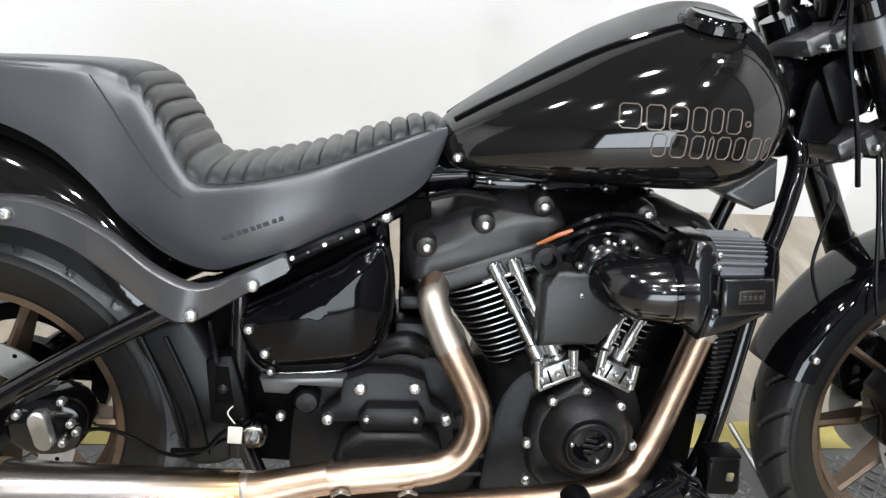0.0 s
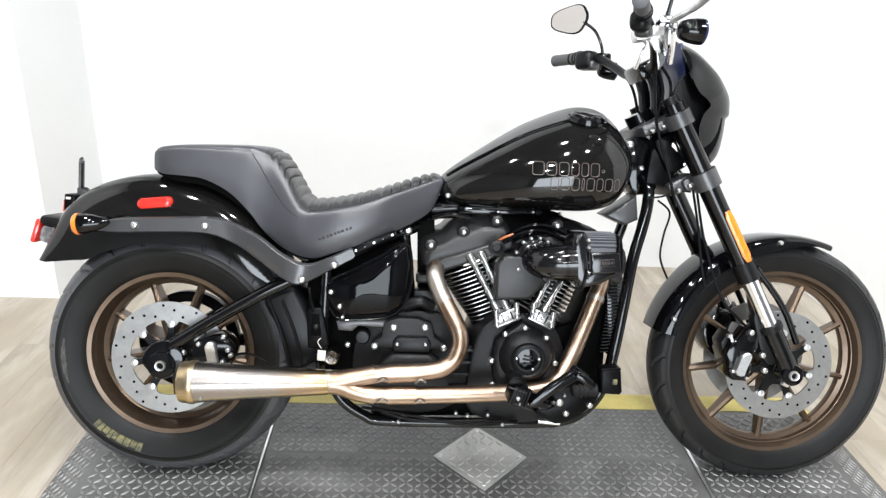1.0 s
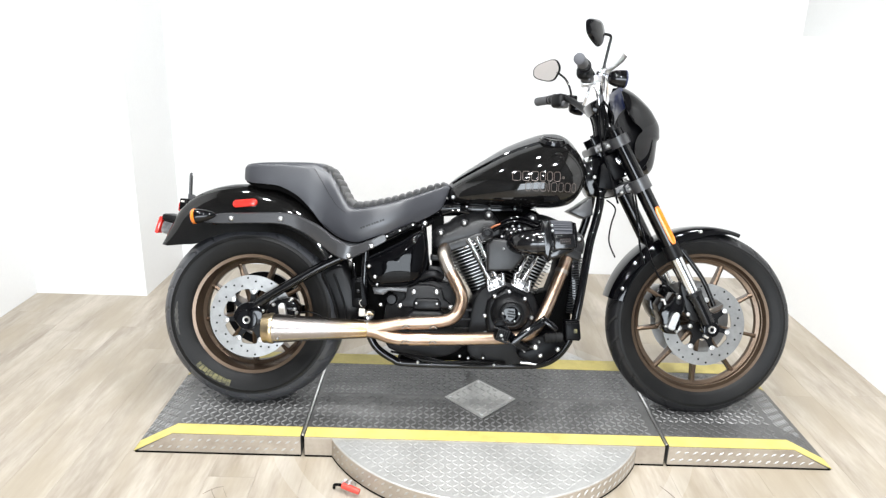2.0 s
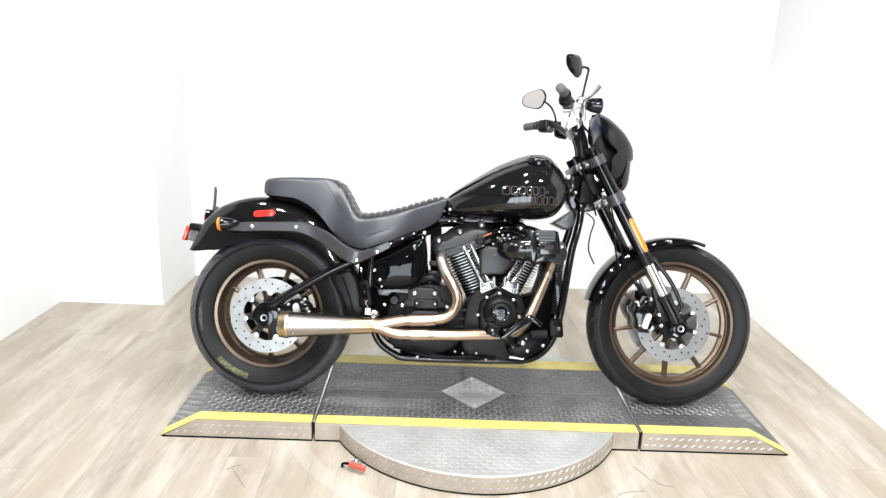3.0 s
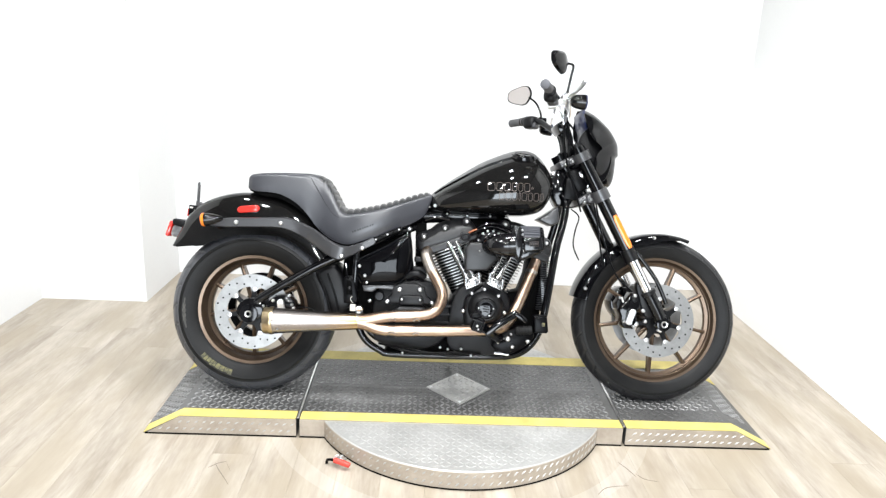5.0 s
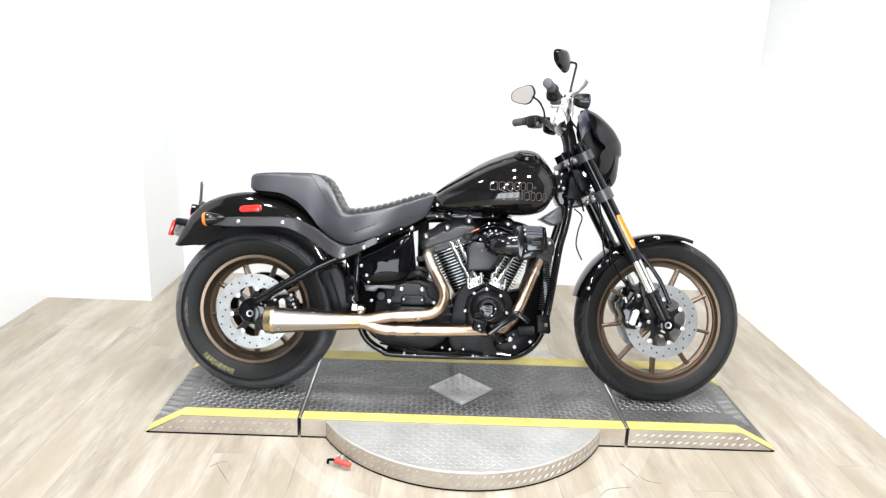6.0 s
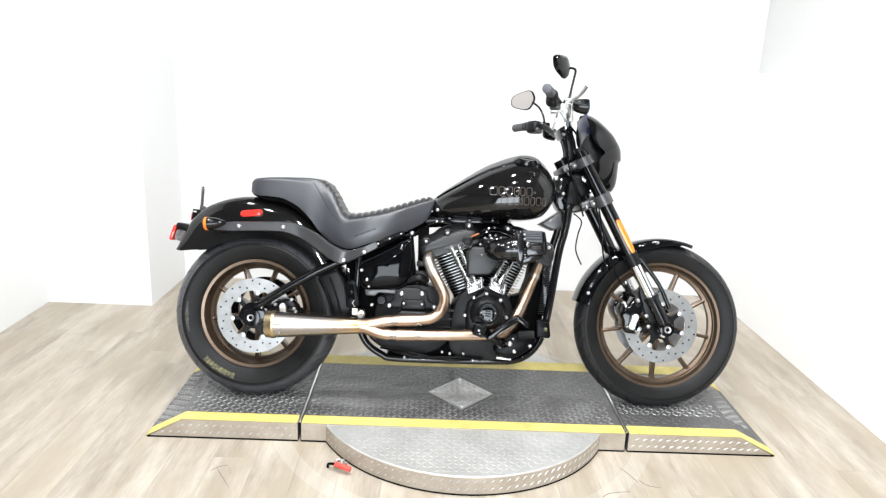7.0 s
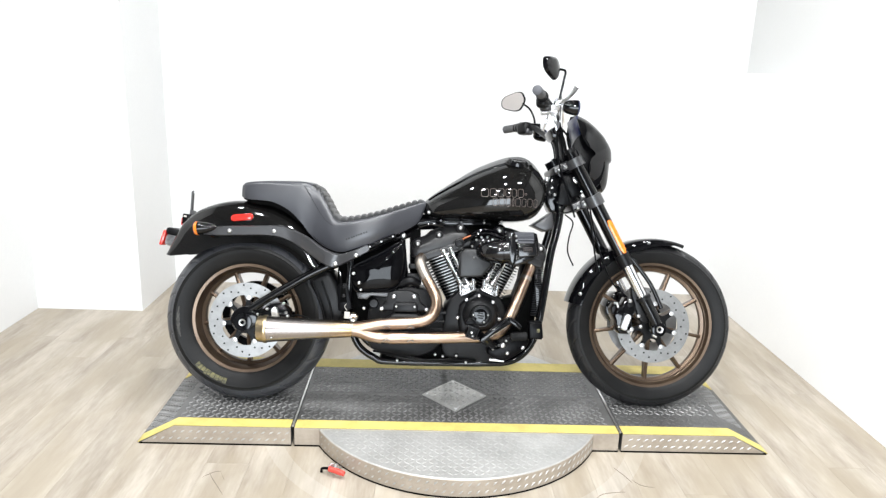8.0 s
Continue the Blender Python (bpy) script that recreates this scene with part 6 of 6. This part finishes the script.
part("headlamp_shell", lathe(BM(), [(0.004, 0.040), (0.060, 0.030), (0.075, 0.005), (0.076, -0.04), (0.05, -0.09)], 40, (0.530, 0, 0.940), (0.97, 0, -0.24)), FRAME, bike, "black headlamp shell inside the fairing", STEER)
# two black panels added to darken the open gaps around the fork
part("fairing_filler", slab(BM(), smooth([(0.498, 0.872), (0.462, 0.960), (0.462, 1.040), (0.500, 1.090), (0.552, 1.070), (0.592, 1.000), (0.590, 0.930), (0.560, 0.876)], 3, True), -0.092, -0.082, 0.003), PLASTIC, bike, "black filler panel inside the fairing", STEER)
part("neck_filler", slab(BM(), [(0.412, 0.805), (0.420, 0.885), (0.440, 0.915), (0.474, 0.895), (0.490, 0.835), (0.470, 0.800)], -0.078, -0.060, 0.010), PLASTIC, bike, "black filler panel at the steering head", STEER)
part("fairing_bracket", box(BM(), (0.500, -0.085, 1.02), (0.06, 0.012, 0.05), 0.004, roty(-20)), PLASTIC, bike, "", STEER)
part("inner_shield", box(BM(), (0.492, 0, 1.10), (0.008, 0.16, 0.13), 0.003, roty(-12)), BLUE, bike, "blue-tinted film inside the fairing", STEER)

# risers and bar
for s in (-1, 1):
    part("riser", tube(BM(), [(0.440, s * 0.045, 0.985), (0.432, s * 0.045, 1.05), (0.415, s * 0.045, 1.095)], 0.0155, 16), FRAME, bike, "black handlebar riser", STEER)
BAR = [(0.405, 0.0, 1.098), (0.402, 0.10, 1.102), (0.385, 0.175, 1.135), (0.360, 0.240, 1.166), (0.330, 0.295, 1.178), (0.262, 0.400, 1.180)]
NEAR = [(0.402, 0.10, 1.102), (0.376, 0.175, 1.135), (0.338, 0.240, 1.166), (0.304, 0.295, 1.178), (0.262, 0.400, 1.182)]
full = [(x, -y, z) for x, y, z in NEAR[::-1]] + BAR
bar = part("handlebar", tube(BM(), full, 0.0122, 16, 6), SATIN, bike, "satin black handlebar", STEER)
part("bar_clamp", box(BM(), (0.405, 0, 1.098), (0.05, 0.12, 0.045), 0.010, roty(-RAKE)), FRAME, bar)


def lens_ring(k, depth, side):
    """A mirror outline: a five-sided wedge with rounded corners, narrower at its outer end."""
    pts = [(0.056, 0.012), (-0.030, 0.042), (-0.054, 0.006), (-0.028, -0.041), (0.054, -0.030)]
    for _ in range(3):
        pts = [((1 - t) * a[0] + t * b[0], (1 - t) * a[1] + t * b[1]) for a, b in zip(pts, pts[1:] + pts[:1]) for t in (0.2, 0.8)]
    return [(depth, side * u * k * 1.22, v * k * 1.22) for u, v in pts]


for s in (-1, 1):
    g = part("grip", tube(BM(), [(0.324 if s > 0 else 0.301, s * 0.304, 1.1785), (0.262, s * 0.400, 1.181)], 0.0175, 18, 1), GRIP, bar, "grey-black rubber grip")
    part("bar_end", lathe(BM(), [(0.004, 0.006), (0.012, 0.005), (0.0178, 0.0), (0.0178, -0.01)], 18, (0.259, s * 0.406, 1.181), (-0.54 if s > 0 else -0.37, s * 0.83, 0.04)), FILTER, bar, "pale grey grip end")
    part("switch_housing", box(BM(), (0.305 if s < 0 else 0.330, s * 0.278, 1.166), (0.044, 0.056, 0.046) if s < 0 else (0.056, 0.062, 0.056), 0.016, Matrix.Rotation(radians(s * 35), 3, "Z"), 3), SATIN, bar, "black switch housing")
    for k in range(3):
        part("switch_button", box(BM(), (0.314, s * (0.268 + 0.014 * k), 1.182 + 0.004 * k), (0.010, 0.010, 0.016), 0.003, None, 1), SATIN, bar)
    for k in (0.10, 0.22, 0.36):
        gx, gy = ((0.324, 0.304) if s > 0 else (0.301, 0.304))
        px, py = gx + (0.262 - gx) * k, gy + (0.400 - gy) * k
        part("grip_collar", tube(BM(), [(px, s * py, 1.179), (px + (0.262 - gx) * 0.05, s * (py + (0.400 - gy) * 0.05), 1.1792)], 0.0215 - 0.002 * (k > 0.2), 18, 1), SATIN, bar, "ribbed black collar")
    part("switch_lobe", box(BM(), (0.318 if s < 0 else 0.342, s * 0.262, 1.150), (0.040, 0.034, 0.030), 0.011, Matrix.Rotation(radians(s * 35), 3, "Z"), 3), STRUT, bar, "grey-black lower switch lobe")
    part("lever_perch", box(BM(), (0.372, s * 0.256, 1.172), (0.045, 0.036, 0.028), 0.007), FRAME if s > 0 else CHROME, bar)
    part("lever", tube(BM(), [(0.375, s * 0.255, 1.172), (0.392, s * 0.31, 1.182), (0.396, s * 0.37, 1.188), (0.394, s * 0.44, 1.196)], 0.0075, 10, 5, 1.4), ALU if s < 0 else FRAME, bar, "hand lever")
    stem = part("mirror_stem", tube(BM(), [(0.370, -0.258, 1.180), (0.374, -0.266, 1.210), (0.382, -0.280, 1.262), (0.384, -0.285, 1.277), (0.378, -0.289, 1.285), (0.350, -0.300, 1.286)] if s < 0 else [(0.372, 0.258, 1.180), (0.366, 0.262, 1.215), (0.348, 0.275, 1.255), (0.318, 0.295, 1.283)], 0.0048, 10), FRAME, bar, "thin black mirror stem")
    SX, SY, SZ = (0.402, -0.345, 1.137) if s < 0 else (0.415, 0.325, 1.146)
    sig = part("bar_signal", lathe(BM(), [(0.010, -0.038), (0.019, -0.032), (0.0245, -0.018), (0.0272, -0.002), (0.0280, 0.014)], 28, (SX, SY, SZ), (0.99, 0, -0.05)), GLOSS, bar, "gloss black bullet turn signal")
    part("signal_lens", lathe(BM(), [(0.0275, 0.012), (0.0275, 0.018), (0.024, 0.021), (0.004, 0.022)], 28, (SX, SY, SZ), (0.99, 0, -0.05)), BLUE, sig, "dark tinted lens")
    part("signal_bracket", tube(BM(), [(SX - 0.01, SY, SZ), (0.378, s * 0.300, 1.150), (0.376, s * 0.262, 1.165)], 0.007, 8), CHROME if s < 0 else FRAME, sig)
    m = Matrix.Translation((0.322 if s < 0 else 0.284, s * 0.325, 1.288 if s < 0 else 1.297)) @ Matrix.Rotation(radians(-35 if s < 0 else 48), 4, "Z") @ Matrix.Rotation(radians(-6), 4, "Y") @ Matrix.Rotation(radians(s * 8), 4, "X")
    b = BM()
    skin(b, [lens_ring(0.55, 0.020, s), lens_ring(0.85, 0.014, s), lens_ring(1.0, 0.004, s), lens_ring(1.0, -0.003, s), lens_ring(0.96, -0.004, s)])
    part("mirror_housing", b, GLOSS, bar, "gloss black mirror housing", m)
    b = BM()
    skin(b, [lens_ring(0.92, -0.003, s), lens_ring(0.91, -0.0052, s)])
    part("mirror_glass", b, MIRROR, bar, "wedge-shaped mirror glass", m)
part("cable_stay", tube(BM(), [(0.378, -0.285, 1.165), (0.384, -0.270, 1.12), (0.392, -0.24, 1.085)], 0.006, 8), CHROME, bar, "bright cable stay")
part("reservoir", box(BM(), (0.338, -0.232, 1.150), (0.070, 0.045, 0.030), 0.008, roty(-12)), ALU, bar, "bright brake reservoir")
part("chrome_stay", slab(BM(), [(0.350, 1.170), (0.380, 1.166), (0.380, 1.120), (0.374, 1.080), (0.362, 1.068), (0.356, 1.105), (0.336, 1.132)], -0.253, -0.246, 0.002), CHROME, bar, "bright bracket plate")
part("chrome_stay", tube(BM(), [(0.336, -0.24, 1.150), (0.326, -0.235, 1.105), (0.318, -0.22, 1.072)], 0.005, 10), CHROME, bar)
part("perch_bolt", tube(BM(), [(0.372, -0.256, 1.178), (0.374, -0.256, 1.196)], 0.008, 10, 1), CHROME, bar)
for pts, r in (([(0.372, -0.225, 1.165), (0.384, -0.190, 1.110), (0.382, -0.178, 1.05), (0.394, -0.176, 0.953), (0.415, -0.176, 0.885), (0.436, -0.174, 0.825), (0.463, -0.160, 0.752)], 0.0038),
               ([(0.375, 0.22, 1.165), (0.425, 0.15, 1.09), (0.430, 0.08, 1.0), (0.42, 0.05, 0.92)], 0.0045),
               ([(0.405, -0.12, 1.095), (0.432, -0.10, 1.04), (0.428, -0.09, 0.98), (0.42, -0.08, 0.93)], 0.004),
               ([(0.395, -0.14, 1.11), (0.445, -0.11, 1.06), (0.450, -0.10, 1.00)], 0.004)):
    part("cable", tube(BM(), pts, r, 8, 6), PLASTIC, bar, "black control cable")
part("loose_cable", tube(BM(), [(0.440, -0.10, 0.765), (0.470, -0.11, 0.735), (0.455, -0.12, 0.68), (0.450, -0.12, 0.62), (0.475, -0.115, 0.565)], 0.0028, 8), PLASTIC, bike, "thin loose black cable")
part("loose_cable", tube(BM(), [(0.415, -0.09, 0.770), (0.450, -0.10, 0.775), (0.490, -0.11, 0.790), (0.520, -0.11, 0.790)], 0.0025, 8), PLASTIC, bike)
part("wheel_cable", tube(BM(), [(0.525, -0.105, 0.800), (0.545, -0.11, 0.700), (0.560, -0.115, 0.600), (0.575, -0.115, 0.545)], 0.0035, 8), PLASTIC, bike, "thin black wheel-speed cable", STEER)

# side stand, on the far side
stand = part("side_stand", tube(BM(), [(0.02, 0.14, 0.20), (0.00, 0.22, 0.13), (-0.008, 0.275, 0.100)], 0.012, 12), FRAME, bike, "black side stand")

# ---- floor planks ----
rng = random.Random(5)
PW, PL = 0.152, 1.22
plank_meshes = {}
x = LEFT
while x < RIGHT:
    w = min(PW, RIGHT - x)
    y = FRONT + 2.0 - rng.random() * PL
    while y < BACK:
        y1 = min(y + PL, BACK)
        key = (round(w, 3), round(y1 - y, 3))
        if key not in plank_meshes:
            b = box(BM(), (0, 0, -0.005), (w - 0.0004, y1 - y - 0.0004, 0.01), 0.0003, seg=1)
            plank_meshes[key] = mesh_of("plank", b, WOOD)
        part("plank", plank_meshes[key], None, FLOOR_OB, m=Matrix.Translation((x + w / 2, (y + y1) / 2, FLOOR)))
        y = y1
    x += PW

# a few dark scratches in the boards
SCRATCH = M("dark_floor_scratch", (0.20, 0.165, 0.13), 0.7)
for line in (((-0.838, -0.471), (-0.819, -0.506), (-0.792, -0.546), (-0.759, -0.596)), ((-0.855, -0.500), (-0.825, -0.470), (-0.800, -0.462)), ((-0.800, -0.470), (-0.775, -0.515)),
             ((0.646, -0.474), (0.668, -0.505), (0.713, -0.518)), ((0.48, -0.60), (0.52, -0.560), (0.60, -0.545)), ((0.60, -0.40), (0.625, -0.45), (0.640, -0.49))):
    part("scratch", tube(BM(), [(x, y, FLOOR + 0.0002) for x, y in line], lambda t: 0.0005 + 0.0008 * math.sin(math.pi * t), 6, 4), SCRATCH, FLOOR_OB, "thin dark scratch")
